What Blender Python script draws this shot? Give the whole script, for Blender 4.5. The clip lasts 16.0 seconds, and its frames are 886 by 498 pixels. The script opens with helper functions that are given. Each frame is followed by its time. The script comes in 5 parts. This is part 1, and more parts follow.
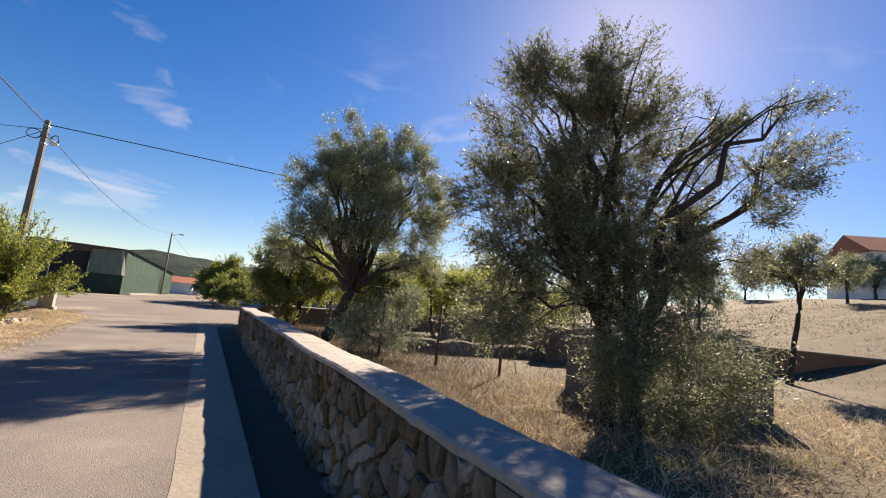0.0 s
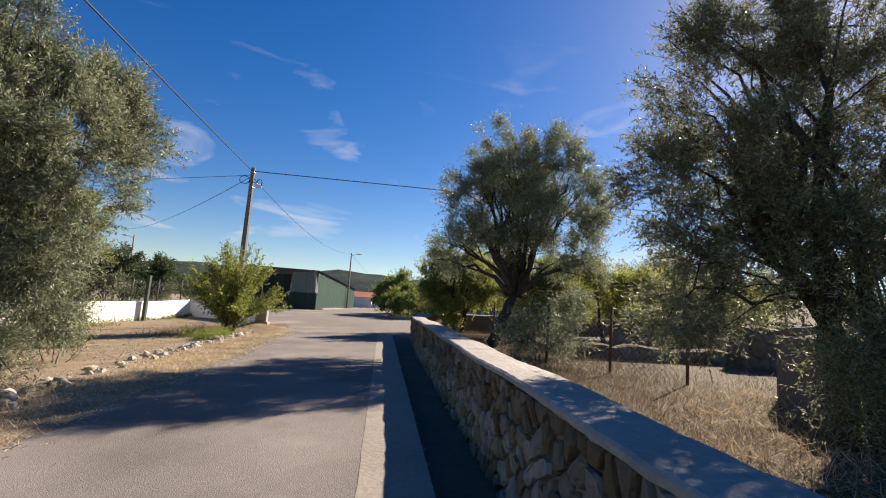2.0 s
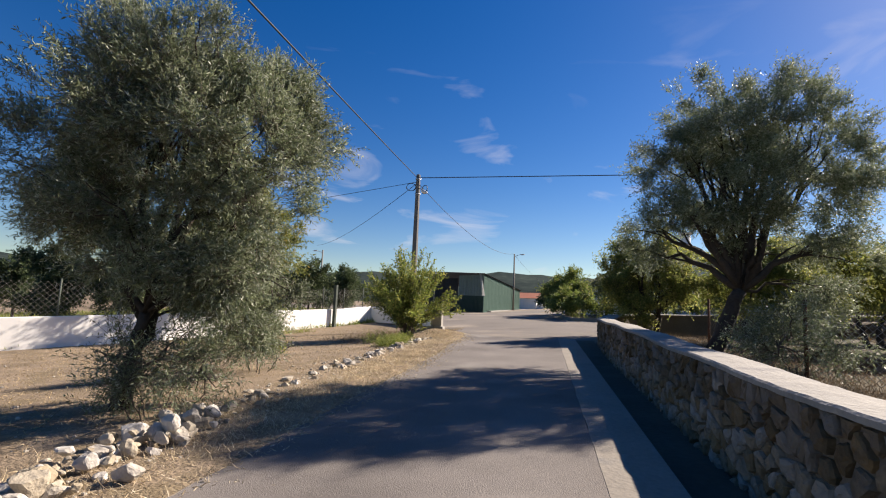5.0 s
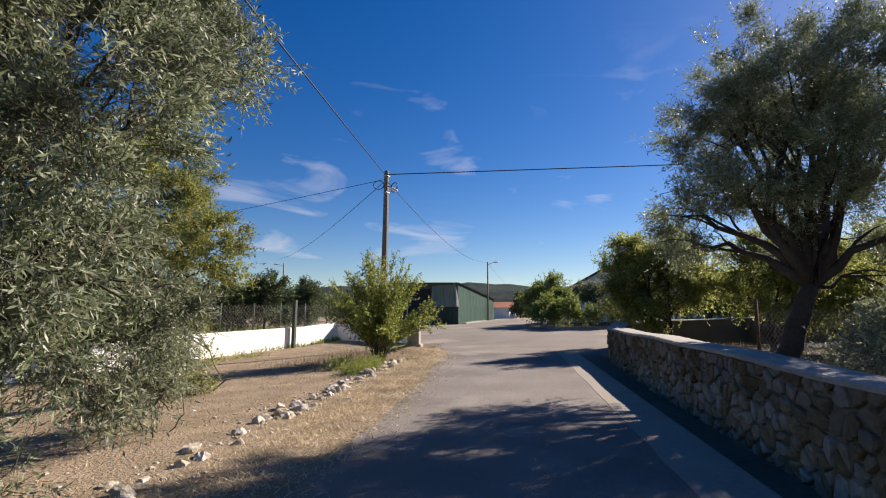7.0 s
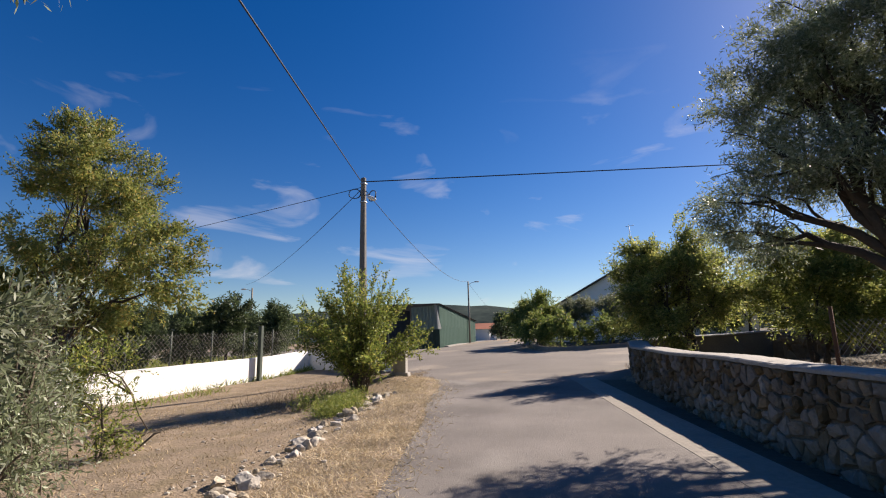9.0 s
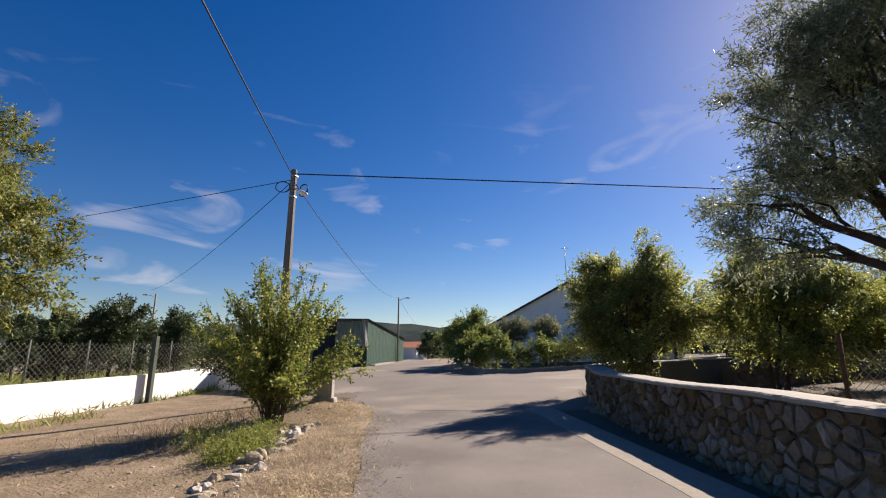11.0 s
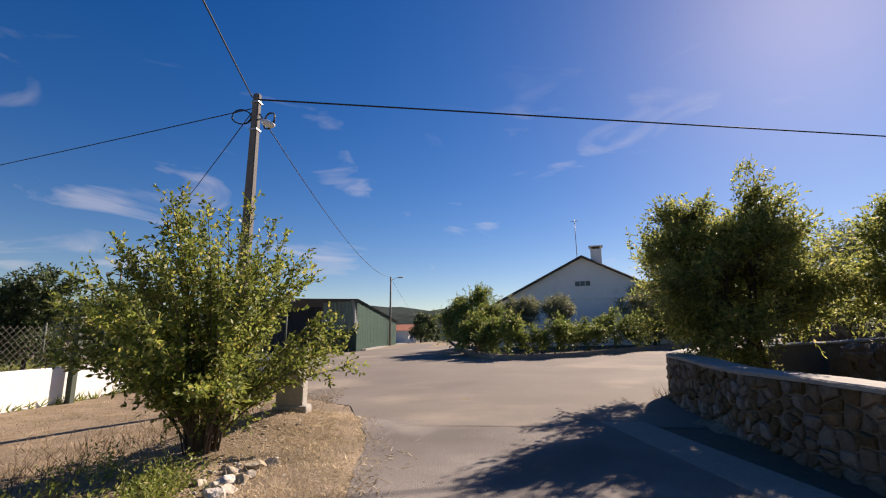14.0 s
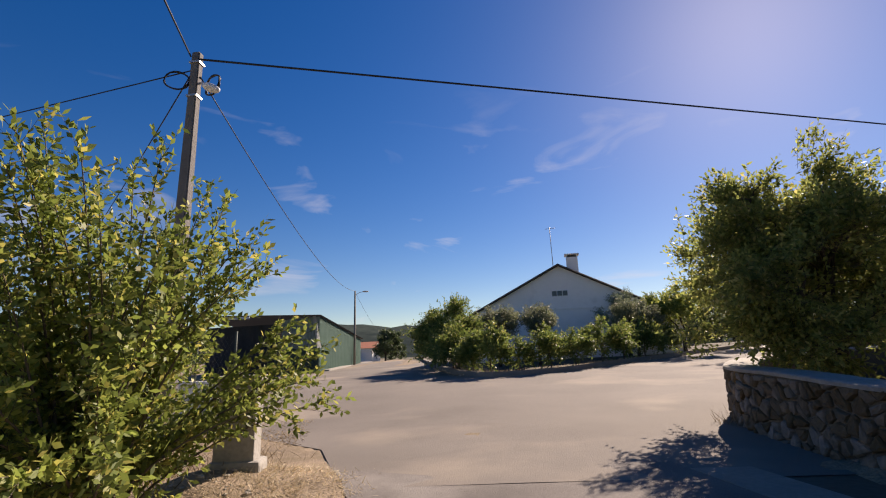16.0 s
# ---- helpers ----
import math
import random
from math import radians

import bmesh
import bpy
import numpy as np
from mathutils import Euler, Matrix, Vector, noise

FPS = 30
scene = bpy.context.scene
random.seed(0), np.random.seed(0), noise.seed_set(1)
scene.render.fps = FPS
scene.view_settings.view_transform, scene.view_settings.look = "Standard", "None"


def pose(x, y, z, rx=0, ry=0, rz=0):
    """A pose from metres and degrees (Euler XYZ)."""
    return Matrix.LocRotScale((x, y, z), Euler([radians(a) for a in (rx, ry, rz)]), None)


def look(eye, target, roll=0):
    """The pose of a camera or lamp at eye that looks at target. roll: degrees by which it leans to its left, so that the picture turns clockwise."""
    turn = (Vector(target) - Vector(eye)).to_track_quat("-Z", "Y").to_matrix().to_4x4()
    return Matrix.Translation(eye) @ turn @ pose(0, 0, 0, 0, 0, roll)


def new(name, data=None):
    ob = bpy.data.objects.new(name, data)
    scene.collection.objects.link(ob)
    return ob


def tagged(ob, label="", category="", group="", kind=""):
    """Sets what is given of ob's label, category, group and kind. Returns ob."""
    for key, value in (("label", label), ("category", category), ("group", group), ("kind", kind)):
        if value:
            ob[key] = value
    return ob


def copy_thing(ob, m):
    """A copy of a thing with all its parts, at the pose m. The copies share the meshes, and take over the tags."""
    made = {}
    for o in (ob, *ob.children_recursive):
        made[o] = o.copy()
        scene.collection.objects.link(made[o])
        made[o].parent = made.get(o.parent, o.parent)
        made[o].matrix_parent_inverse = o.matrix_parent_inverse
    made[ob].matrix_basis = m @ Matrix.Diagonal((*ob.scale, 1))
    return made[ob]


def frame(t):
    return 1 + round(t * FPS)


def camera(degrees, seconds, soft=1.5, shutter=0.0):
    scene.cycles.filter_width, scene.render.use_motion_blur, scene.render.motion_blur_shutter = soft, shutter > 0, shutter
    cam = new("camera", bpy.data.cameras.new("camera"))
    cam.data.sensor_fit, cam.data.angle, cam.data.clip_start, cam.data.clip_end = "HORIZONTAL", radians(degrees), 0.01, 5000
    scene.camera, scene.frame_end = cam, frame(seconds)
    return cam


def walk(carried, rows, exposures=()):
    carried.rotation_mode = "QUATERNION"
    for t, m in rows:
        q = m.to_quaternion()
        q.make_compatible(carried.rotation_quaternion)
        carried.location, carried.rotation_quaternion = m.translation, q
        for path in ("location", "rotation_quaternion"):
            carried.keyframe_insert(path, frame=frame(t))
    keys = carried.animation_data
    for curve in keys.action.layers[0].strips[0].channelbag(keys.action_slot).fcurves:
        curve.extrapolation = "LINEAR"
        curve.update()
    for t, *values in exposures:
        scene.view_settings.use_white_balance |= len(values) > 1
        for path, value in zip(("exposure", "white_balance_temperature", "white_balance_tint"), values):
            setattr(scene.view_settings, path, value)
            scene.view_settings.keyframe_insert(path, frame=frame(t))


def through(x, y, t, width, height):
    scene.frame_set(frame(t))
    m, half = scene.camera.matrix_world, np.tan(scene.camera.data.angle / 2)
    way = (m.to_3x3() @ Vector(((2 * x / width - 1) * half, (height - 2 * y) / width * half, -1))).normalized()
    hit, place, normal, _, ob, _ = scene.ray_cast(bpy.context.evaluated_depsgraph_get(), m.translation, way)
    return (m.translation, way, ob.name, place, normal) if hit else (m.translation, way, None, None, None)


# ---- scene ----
# The camera: seconds, place, yaw, pitch, roll
cam = camera(86.0, 16.0, soft=1.1)
ROWS = [
    (0, -0.067, -0.281, 1.635, -10.57, 8.49, -5.87),
    (0.5, -0.029, -0.106, 1.607, -6.47, 8.83, -4.73),
    (1, 0.000, 0.000, 1.592, -1.07, 8.64, -3.83),
    (1.5, -0.013, 0.029, 1.598, 4.17, 8.19, -3.76),
    (2, -0.063, -0.008, 1.613, 8.86, 7.53, -3.97),
    (2.5, -0.154, -0.095, 1.628, 14.16, 6.89, -4.04),
    (3, -0.257, -0.133, 1.627, 18.56, 6.00, -4.20),
    (3.5, -0.228, 0.200, 1.594, 23.13, 5.12, -4.07),
    (4, -0.443, 0.447, 1.589, 26.27, 5.98, -1.36),
    (4.2, -0.529, 0.510, 1.602, 27.91, 6.08, -2.56),
    (6.3, -2.334, 3.286, 1.635, 28.05, 7.90, -1.35),
    (6.5, -2.475, 3.475, 1.636, 28.09, 8.83, -0.88),
    (7, -2.890, 4.014, 1.652, 24.53, 8.09, -0.28),
    (7.5, -3.235, 4.521, 1.656, 25.23, 9.10, -0.18),
    (8, -3.606, 5.004, 1.637, 24.74, 9.01, 0.69),
    (8.5, -3.975, 5.537, 1.624, 21.73, 10.75, 0.74),
    (9, -4.351, 6.087, 1.641, 21.71, 10.80, 1.40),
    (9.5, -4.703, 6.614, 1.671, 17.83, 9.52, 1.39),
    (9.7, -4.786, 6.804, 1.673, 16.07, 10.47, 0.53),
    (11.8, -6.032, 9.001, 1.723, 10.52, 12.86, -1.50),
    (12, -6.163, 9.321, 1.742, 9.54, 10.71, -1.99),
    (12.5, -6.415, 10.128, 1.740, 8.17, 10.23, -0.31),
    (13, -6.710, 10.864, 1.735, 9.62, 10.88, -1.30),
    (13.5, -6.971, 11.582, 1.728, 6.99, 11.18, -1.40),
    (14, -7.157, 12.250, 1.768, 11.52, 10.86, 0.17),
    (14.5, -7.433, 12.928, 1.757, 9.61, 10.40, 0.25),
    (15, -7.848, 13.392, 1.659, 6.78, 13.28, 0.98),
    (15.5, -8.093, 14.030, 1.736, 7.35, 13.85, -0.70),
    (16, -8.348, 14.656, 1.796, 7.07, 12.68, 1.79),
]

walk(cam, [(t, pose(x, y, z, 90 + pitch, roll, yaw)) for t, x, y, z, yaw, pitch, roll in ROWS],
     [(0, 1.5, 7900, 18), (1.5, 1.38, 7500, 17), (2.5, 1.22, 7050, 16), (4, 1.16, 6950, 16), (7, 1.10, 6850, 17), (10, 1.03, 6900, 18), (12, 1.02, 7250, 20), (16, 1.0, 7400, 22)])

# ---- light: clear autumn sky, sun ahead and to the side ----
SUN_EL, SUN_AZ = 33.0, 30.5
sky_world = bpy.data.worlds.new("sky")
scene.world = sky_world
sky_world.use_nodes = True
wn, wl = sky_world.node_tree.nodes, sky_world.node_tree.links
wn.clear()
w_out = wn.new("ShaderNodeOutputWorld")
w_bg = wn.new("ShaderNodeBackground")
w_sky = wn.new("ShaderNodeTexSky")
w_sky.sky_type = "NISHITA"
w_sky.sun_disc = False
w_sky.sun_elevation, w_sky.sun_rotation = radians(SUN_EL), radians(SUN_AZ)
w_sky.air_density, w_sky.dust_density, w_sky.ozone_density = 1.0, 0.2, 3.0
w_hue = wn.new("ShaderNodeHueSaturation")
w_hue.inputs["Saturation"].default_value = 1.42
w_hue.inputs["Hue"].default_value = 0.512
w_bg.inputs["Strength"].default_value = 0.05
# thin wisps of cirrus, denser towards the horizon
w_geo = wn.new("ShaderNodeTexCoord")
w_map = wn.new("ShaderNodeMapping")
w_map.inputs["Scale"].default_value = (2.6, 2.6, 8.5)
w_map.inputs["Rotation"].default_value = (0.18, 0.12, 0.6)
w_noise = wn.new("ShaderNodeTexNoise")
w_noise.inputs["Scale"].default_value = 1.6
w_noise.inputs["Detail"].default_value = 7.0
w_noise.inputs["Distortion"].default_value = 0.8
w_ramp = wn.new("ShaderNodeValToRGB")
w_ramp.color_ramp.elements[0].position = 0.60
w_ramp.color_ramp.elements[1].position = 0.82
w_sep = wn.new("ShaderNodeSeparateXYZ")
w_low = wn.new("ShaderNodeMapRange")
for k, val in (("From Min", 0.55), ("From Max", 0.12), ("To Min", 0.0), ("To Max", 0.9)):
    w_low.inputs[k].default_value = val
w_mul = wn.new("ShaderNodeMath")
w_mul.operation = "MULTIPLY"
w_mix = wn.new("ShaderNodeMixRGB")
w_mix.inputs["Color2"].default_value = (7.6, 7.8, 8.3, 1)
wl.new(w_geo.outputs["Generated"], w_map.inputs["Vector"])
wl.new(w_map.outputs["Vector"], w_noise.inputs["Vector"])
wl.new(w_noise.outputs["Fac"], w_ramp.inputs["Fac"])
wl.new(w_geo.outputs["Generated"], w_sep.inputs["Vector"])
wl.new(w_sep.outputs["Z"], w_low.inputs["Value"])
wl.new(w_ramp.outputs["Color"], w_mul.inputs[0])
wl.new(w_low.outputs["Result"], w_mul.inputs[1])
wl.new(w_sky.outputs["Color"], w_hue.inputs["Color"])
wl.new(w_hue.outputs["Color"], w_mix.inputs["Color1"])
wl.new(w_mul.outputs["Value"], w_mix.inputs["Fac"])
wl.new(w_mix.outputs["Color"], w_bg.inputs["Color"])
wl.new(w_bg.outputs["Background"], w_out.inputs["Surface"])

sun_data = bpy.data.lights.new("sun", "SUN")
sun_data.energy, sun_data.angle, sun_data.color = 5.0, radians(0.53), (1.0, 0.93, 0.82)
sun = new("sun", sun_data)
_el, _az = radians(SUN_EL), radians(SUN_AZ)
SUN_WAY = Vector((math.sin(_az) * math.cos(_el), math.cos(_az) * math.cos(_el), math.sin(_el)))
sun.matrix_world = look(SUN_WAY * 60, (0, 0, 0))


# ---- materials ----
def material(name, low, high, rough=0.85, scale=6.0, big=0.6, bump=0.3, metallic=0.0, detail=6.0, spots=None, island=0.0, obj_random=0.0, spec=0.3, contrast=1.6, beyond=None):
    """Two-scale noise between two colours, with fine relief. spots: (colour, amount, scale) of stains."""
    m = bpy.data.materials.new(name)
    m.use_nodes = True
    n, l = m.node_tree.nodes, m.node_tree.links
    b = n["Principled BSDF"]
    b.inputs["Roughness"].default_value, b.inputs["Metallic"].default_value = rough, metallic
    b.inputs["Specular IOR Level"].default_value = spec
    co = n.new("ShaderNodeTexCoord")
    fine, broad = n.new("ShaderNodeTexNoise"), n.new("ShaderNodeTexNoise")
    fine.inputs["Scale"].default_value, fine.inputs["Detail"].default_value = scale, detail
    broad.inputs["Scale"].default_value, broad.inputs["Detail"].default_value = big, 4.0
    pos = n.new("ShaderNodeNewGeometry")
    l.new(pos.outputs["Position"], fine.inputs["Vector"])
    l.new(pos.outputs["Position"], broad.inputs["Vector"])
    add = n.new("ShaderNodeMath")
    add.operation = "ADD"
    half = n.new("ShaderNodeMath")
    half.operation = "MULTIPLY_ADD"
    half.inputs[1].default_value, half.inputs[2].default_value = contrast, (1 - contrast) / 2
    half.use_clamp = True
    mean = n.new("ShaderNodeMath")
    mean.operation = "MULTIPLY"
    mean.inputs[1].default_value = 0.5
    l.new(fine.outputs["Fac"], add.inputs[0])
    l.new(broad.outputs["Fac"], add.inputs[1])
    l.new(add.outputs[0], mean.inputs[0])
    l.new(mean.outputs[0], half.inputs[0])
    mix = n.new("ShaderNodeMixRGB")
    mix.inputs["Color1"].default_value, mix.inputs["Color2"].default_value = (*low, 1), (*high, 1)
    l.new(half.outputs[0], mix.inputs["Fac"])
    colour = mix.outputs["Color"]
    if spots:
        sp = n.new("ShaderNodeTexNoise")
        sp.inputs["Scale"].default_value, sp.inputs["Detail"].default_value = spots[2], 5.0
        l.new(pos.outputs["Position"], sp.inputs["Vector"])
        ramp = n.new("ShaderNodeValToRGB")
        ramp.color_ramp.elements[0].position, ramp.color_ramp.elements[1].position = 1 - spots[1], min(1.0, 1.14 - spots[1])
        l.new(sp.outputs["Fac"], ramp.inputs["Fac"])
        m2 = n.new("ShaderNodeMixRGB")
        m2.inputs["Color2"].default_value = (*spots[0], 1)
        l.new(ramp.outputs["Color"], m2.inputs["Fac"])
        l.new(colour, m2.inputs["Color1"])
        colour = m2.outputs["Color"]
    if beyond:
        # browner soil behind the stone wall (x + 0.29 y = 1.5), darkened for tree shade
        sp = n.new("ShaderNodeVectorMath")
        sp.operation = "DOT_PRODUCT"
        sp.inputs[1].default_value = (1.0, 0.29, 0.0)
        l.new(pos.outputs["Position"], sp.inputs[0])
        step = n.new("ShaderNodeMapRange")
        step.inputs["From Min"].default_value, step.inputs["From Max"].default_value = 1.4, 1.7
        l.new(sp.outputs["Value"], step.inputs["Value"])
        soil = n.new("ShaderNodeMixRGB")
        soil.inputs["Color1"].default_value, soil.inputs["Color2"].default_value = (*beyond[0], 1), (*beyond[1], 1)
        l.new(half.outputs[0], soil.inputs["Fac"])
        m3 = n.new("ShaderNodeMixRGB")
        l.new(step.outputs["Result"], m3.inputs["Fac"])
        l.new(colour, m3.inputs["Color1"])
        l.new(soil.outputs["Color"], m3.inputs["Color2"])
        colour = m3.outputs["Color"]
    if island or obj_random:
        hs = n.new("ShaderNodeHueSaturation")
        mr = n.new("ShaderNodeMapRange")
        amount = island or obj_random
        mr.inputs["To Min"].default_value, mr.inputs["To Max"].default_value = 1 - amount, 1 + amount
        if island:
            l.new(pos.outputs["Random Per Island"], mr.inputs["Value"])
        else:
            oi = n.new("ShaderNodeObjectInfo")
            l.new(oi.outputs["Random"], mr.inputs["Value"])
        l.new(mr.outputs["Result"], hs.inputs["Value"])
        sat = n.new("ShaderNodeMapRange")
        sat.inputs["To Min"].default_value, sat.inputs["To Max"].default_value = 1.5, 0.5
        l.new(mr.inputs["Value"].links[0].from_socket, sat.inputs["Value"])
        l.new(sat.outputs["Result"], hs.inputs["Saturation"])
        l.new(colour, hs.inputs["Color"])
        colour = hs.outputs["Color"]
    l.new(colour, b.inputs["Base Color"])
    if bump:
        bp = n.new("ShaderNodeBump")
        bp.inputs["Strength"].default_value, bp.inputs["Distance"].default_value = bump, 0.03
        l.new(fine.outputs["Fac"], bp.inputs["Height"])
        l.new(bp.outputs["Normal"], b.inputs["Normal"])
    return m


def leaf_material(name, dark, light, other, through=0.35, rough=0.5):
    """Leaves that let light through; each leaf takes its own tone, some the third colour."""
    m = bpy.data.materials.new(name)
    m.use_nodes = True
    n, l = m.node_tree.nodes, m.node_tree.links
    b, out = n["Principled BSDF"], n["Material Output"]
    b.inputs["Roughness"].default_value = rough
    b.inputs["Specular IOR Level"].default_value = 0.3
    pos = n.new("ShaderNodeNewGeometry")
    ramp = n.new("ShaderNodeValToRGB")
    e = ramp.color_ramp.elements
    e[0].position, e[0].color = 0.0, (*dark, 1)
    e[1].position, e[1].color = 0.78, (*light, 1)
    e.new(1.0).color = (*other, 1)
    l.new(pos.outputs["Random Per Island"], ramp.inputs["Fac"])
    tn = n.new("ShaderNodeTexNoise")
    tn.inputs["Scale"].default_value = 1.3
    l.new(pos.outputs["Position"], tn.inputs["Vector"])
    hs = n.new("ShaderNodeHueSaturation")
    mr = n.new("ShaderNodeMapRange")
    for k, val in (("From Min", 0.3), ("From Max", 0.7), ("To Min", 0.7), ("To Max", 1.3)):
        mr.inputs[k].default_value = val
    l.new(tn.outputs["Fac"], mr.inputs["Value"])
    l.new(mr.outputs["Result"], hs.inputs["Value"])
    l.new(ramp.outputs["Color"], hs.inputs["Color"])
    l.new(hs.outputs["Color"], b.inputs["Base Color"])
    t = n.new("ShaderNodeBsdfTranslucent")
    l.new(hs.outputs["Color"], t.inputs["Color"])
    mx = n.new("ShaderNodeMixShader")
    mx.inputs["Fac"].default_value = through
    l.new(b.outputs[0], mx.inputs[1])
    l.new(t.outputs[0], mx.inputs[2])
    l.new(mx.outputs[0], out.inputs["Surface"])
    return m


# beyond: browner field soil, its tone also lowered to hold tree shade
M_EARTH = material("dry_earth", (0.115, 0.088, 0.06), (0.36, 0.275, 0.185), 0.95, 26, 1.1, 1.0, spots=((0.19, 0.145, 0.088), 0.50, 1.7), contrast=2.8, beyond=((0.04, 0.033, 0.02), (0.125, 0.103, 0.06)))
M_ASPHALT = material("asphalt", (0.085, 0.075, 0.067), (0.235, 0.21, 0.188), 0.9, 85, 0.5, 0.4, detail=3, contrast=3.2, spots=((0.22, 0.20, 0.178), 0.42, 0.7))
M_DUSTY = material("dusty_asphalt", (0.10, 0.088, 0.076), (0.225, 0.198, 0.17), 0.92, 60, 0.35, 0.35, detail=4, spots=((0.24, 0.205, 0.165), 0.46, 0.3))
M_CONCRETE = material("concrete", (0.165, 0.147, 0.122), (0.31, 0.278, 0.232), 0.9, 18, 0.9, 0.3, spots=((0.19, 0.18, 0.165), 0.40, 2.4))
M_COPING = material("coping_mortar", (0.20, 0.19, 0.172), (0.40, 0.38, 0.34), 0.9, 20, 1.2, 0.5, spots=((0.22, 0.21, 0.2), 0.42, 3.0))
# ditch brown kept dark: the wall's shade is put into the colour
M_DITCH = material("shaded_ditch_brown", (0.06, 0.045, 0.032), (0.15, 0.115, 0.083), 0.95, 12, 1.0, 0.5)
M_MORTAR = material("wall_mortar", (0.10, 0.083, 0.063), (0.23, 0.192, 0.147), 0.95, 25, 1.5, 0.6)
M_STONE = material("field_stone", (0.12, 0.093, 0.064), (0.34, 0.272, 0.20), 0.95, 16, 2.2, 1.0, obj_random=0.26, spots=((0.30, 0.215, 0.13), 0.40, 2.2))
# browner stones of the far stretch, darkened further for the shade on them
M_STONES = material("field_stone_far_shaded", (0.08, 0.06, 0.04), (0.235, 0.185, 0.132), 0.95, 16, 2.2, 1.0, island=0.33, spots=((0.34, 0.235, 0.135), 0.40, 2.2))
M_ROCK = material("limestone", (0.21, 0.18, 0.14), (0.58, 0.52, 0.425), 0.95, 14, 2.4, 1.0, obj_random=0.22, spots=((0.26, 0.22, 0.17), 0.40, 3.0))
M_WHITE = material("white_render", (0.70, 0.69, 0.66), (0.82, 0.81, 0.78), 0.85, 5, 0.5, 0.12, spots=((0.50, 0.48, 0.44), 0.36, 1.3))
M_HOUSE = material("house_render", (0.72, 0.70, 0.68), (0.82, 0.80, 0.78), 0.85, 3, 0.3, 0.08, spots=((0.62, 0.60, 0.58), 0.36, 0.6))
M_ROOF = material("clay_roof", (0.10, 0.082, 0.072), (0.20, 0.165, 0.145), 0.9, 4, 0.5, 0.2, island=0.2)
M_REDROOF = material("red_clay_roof", (0.34, 0.12, 0.07), (0.50, 0.20, 0.12), 0.9, 5, 0.5, 0.2)
M_BARK = material("olive_bark", (0.025, 0.02, 0.016), (0.085, 0.07, 0.055), 0.95, 16, 2.5, 1.0)
M_TWIG = material("twig_bark", (0.07, 0.055, 0.04), (0.16, 0.13, 0.095), 0.9, 30, 3.0, 0.3)
M_POLE = material("weathered_pole_wood", (0.105, 0.10, 0.095), (0.215, 0.205, 0.195), 0.85, 22, 1.5, 0.5)
M_CABLE = material("black_cable", (0.012, 0.012, 0.013), (0.03, 0.03, 0.032), 0.6, 20, 2, 0.0)
M_GALV = material("galvanised_steel", (0.33, 0.34, 0.35), (0.48, 0.49, 0.50), 0.45, 20, 3, 0.05, metallic=0.7)
M_RUST = material("rusty_iron", (0.07, 0.035, 0.022), (0.17, 0.085, 0.05), 0.9, 30, 4, 0.4)
M_GREENNET = material("green_screen_net", (0.045, 0.11, 0.085), (0.085, 0.165, 0.13), 0.75, 3, 0.25, 0.15)
M_GREENTIN = material("green_painted_tin", (0.045, 0.085, 0.065), (0.085, 0.14, 0.11), 0.5, 5, 0.6, 0.08, spots=((0.20, 0.2, 0.18), 0.34, 2.5))
M_PALETIN = material("pale_tin_flashing", (0.42, 0.43, 0.42), (0.58, 0.58, 0.56), 0.55, 6, 1, 0.05)
M_PALEGREEN = material("faded_green_tin", (0.24, 0.31, 0.275), (0.36, 0.43, 0.385), 0.5, 6, 0.8, 0.08, spots=((0.30, 0.31, 0.28), 0.36, 2.0))
M_DARKROOF = material("dark_corrugated_roof", (0.045, 0.047, 0.052), (0.09, 0.092, 0.1), 0.7, 6, 0.5, 0.1)
M_GREENPOST = material("green_fence_post", (0.05, 0.065, 0.05), (0.10, 0.12, 0.095), 0.7, 12, 2, 0.1)
M_WIRE = material("fence_wire", (0.20, 0.19, 0.175), (0.33, 0.315, 0.29), 0.6, 30, 2, 0.0)
# stained cement, base colour lowered to carry the olive's shadow
M_TANK = material("old_shaded_cement", (0.08, 0.074, 0.065), (0.18, 0.165, 0.145), 0.95, 9, 1.0, 0.6, spots=((0.08, 0.075, 0.065), 0.42, 2.0))
# dark ruin stone: the shade of its backlit faces is in the colour
M_RUIN = material("backlit_ruin_stone", (0.075, 0.058, 0.043), (0.23, 0.185, 0.14), 0.95, 10, 1.5, 0.8, island=0.25)
M_BRICK = material("worn_brick", (0.20, 0.10, 0.07), (0.33, 0.19, 0.13), 0.92, 12, 1.0, 0.5, obj_random=0.2)
# woodland green greyed towards blue, so the colour holds the distance haze
M_HILL = material("hazy_wooded_hill", (0.018, 0.026, 0.028), (0.05, 0.064, 0.058), 1.0, 0.06, 0.012, 0.0, contrast=2.6, spec=0.0)
M_GLASS = material("dark_window_glass", (0.02, 0.022, 0.025), (0.04, 0.042, 0.046), 0.1, 2, 0.3, 0.0, spec=0.5)
M_LAMPGLASS = material("lamp_glass", (0.62, 0.62, 0.60), (0.76, 0.76, 0.74), 0.25, 5, 1, 0.0, spec=0.5)
M_SIGN = material("white_board", (0.74, 0.74, 0.73), (0.84, 0.84, 0.83), 0.6, 4, 1, 0.0)

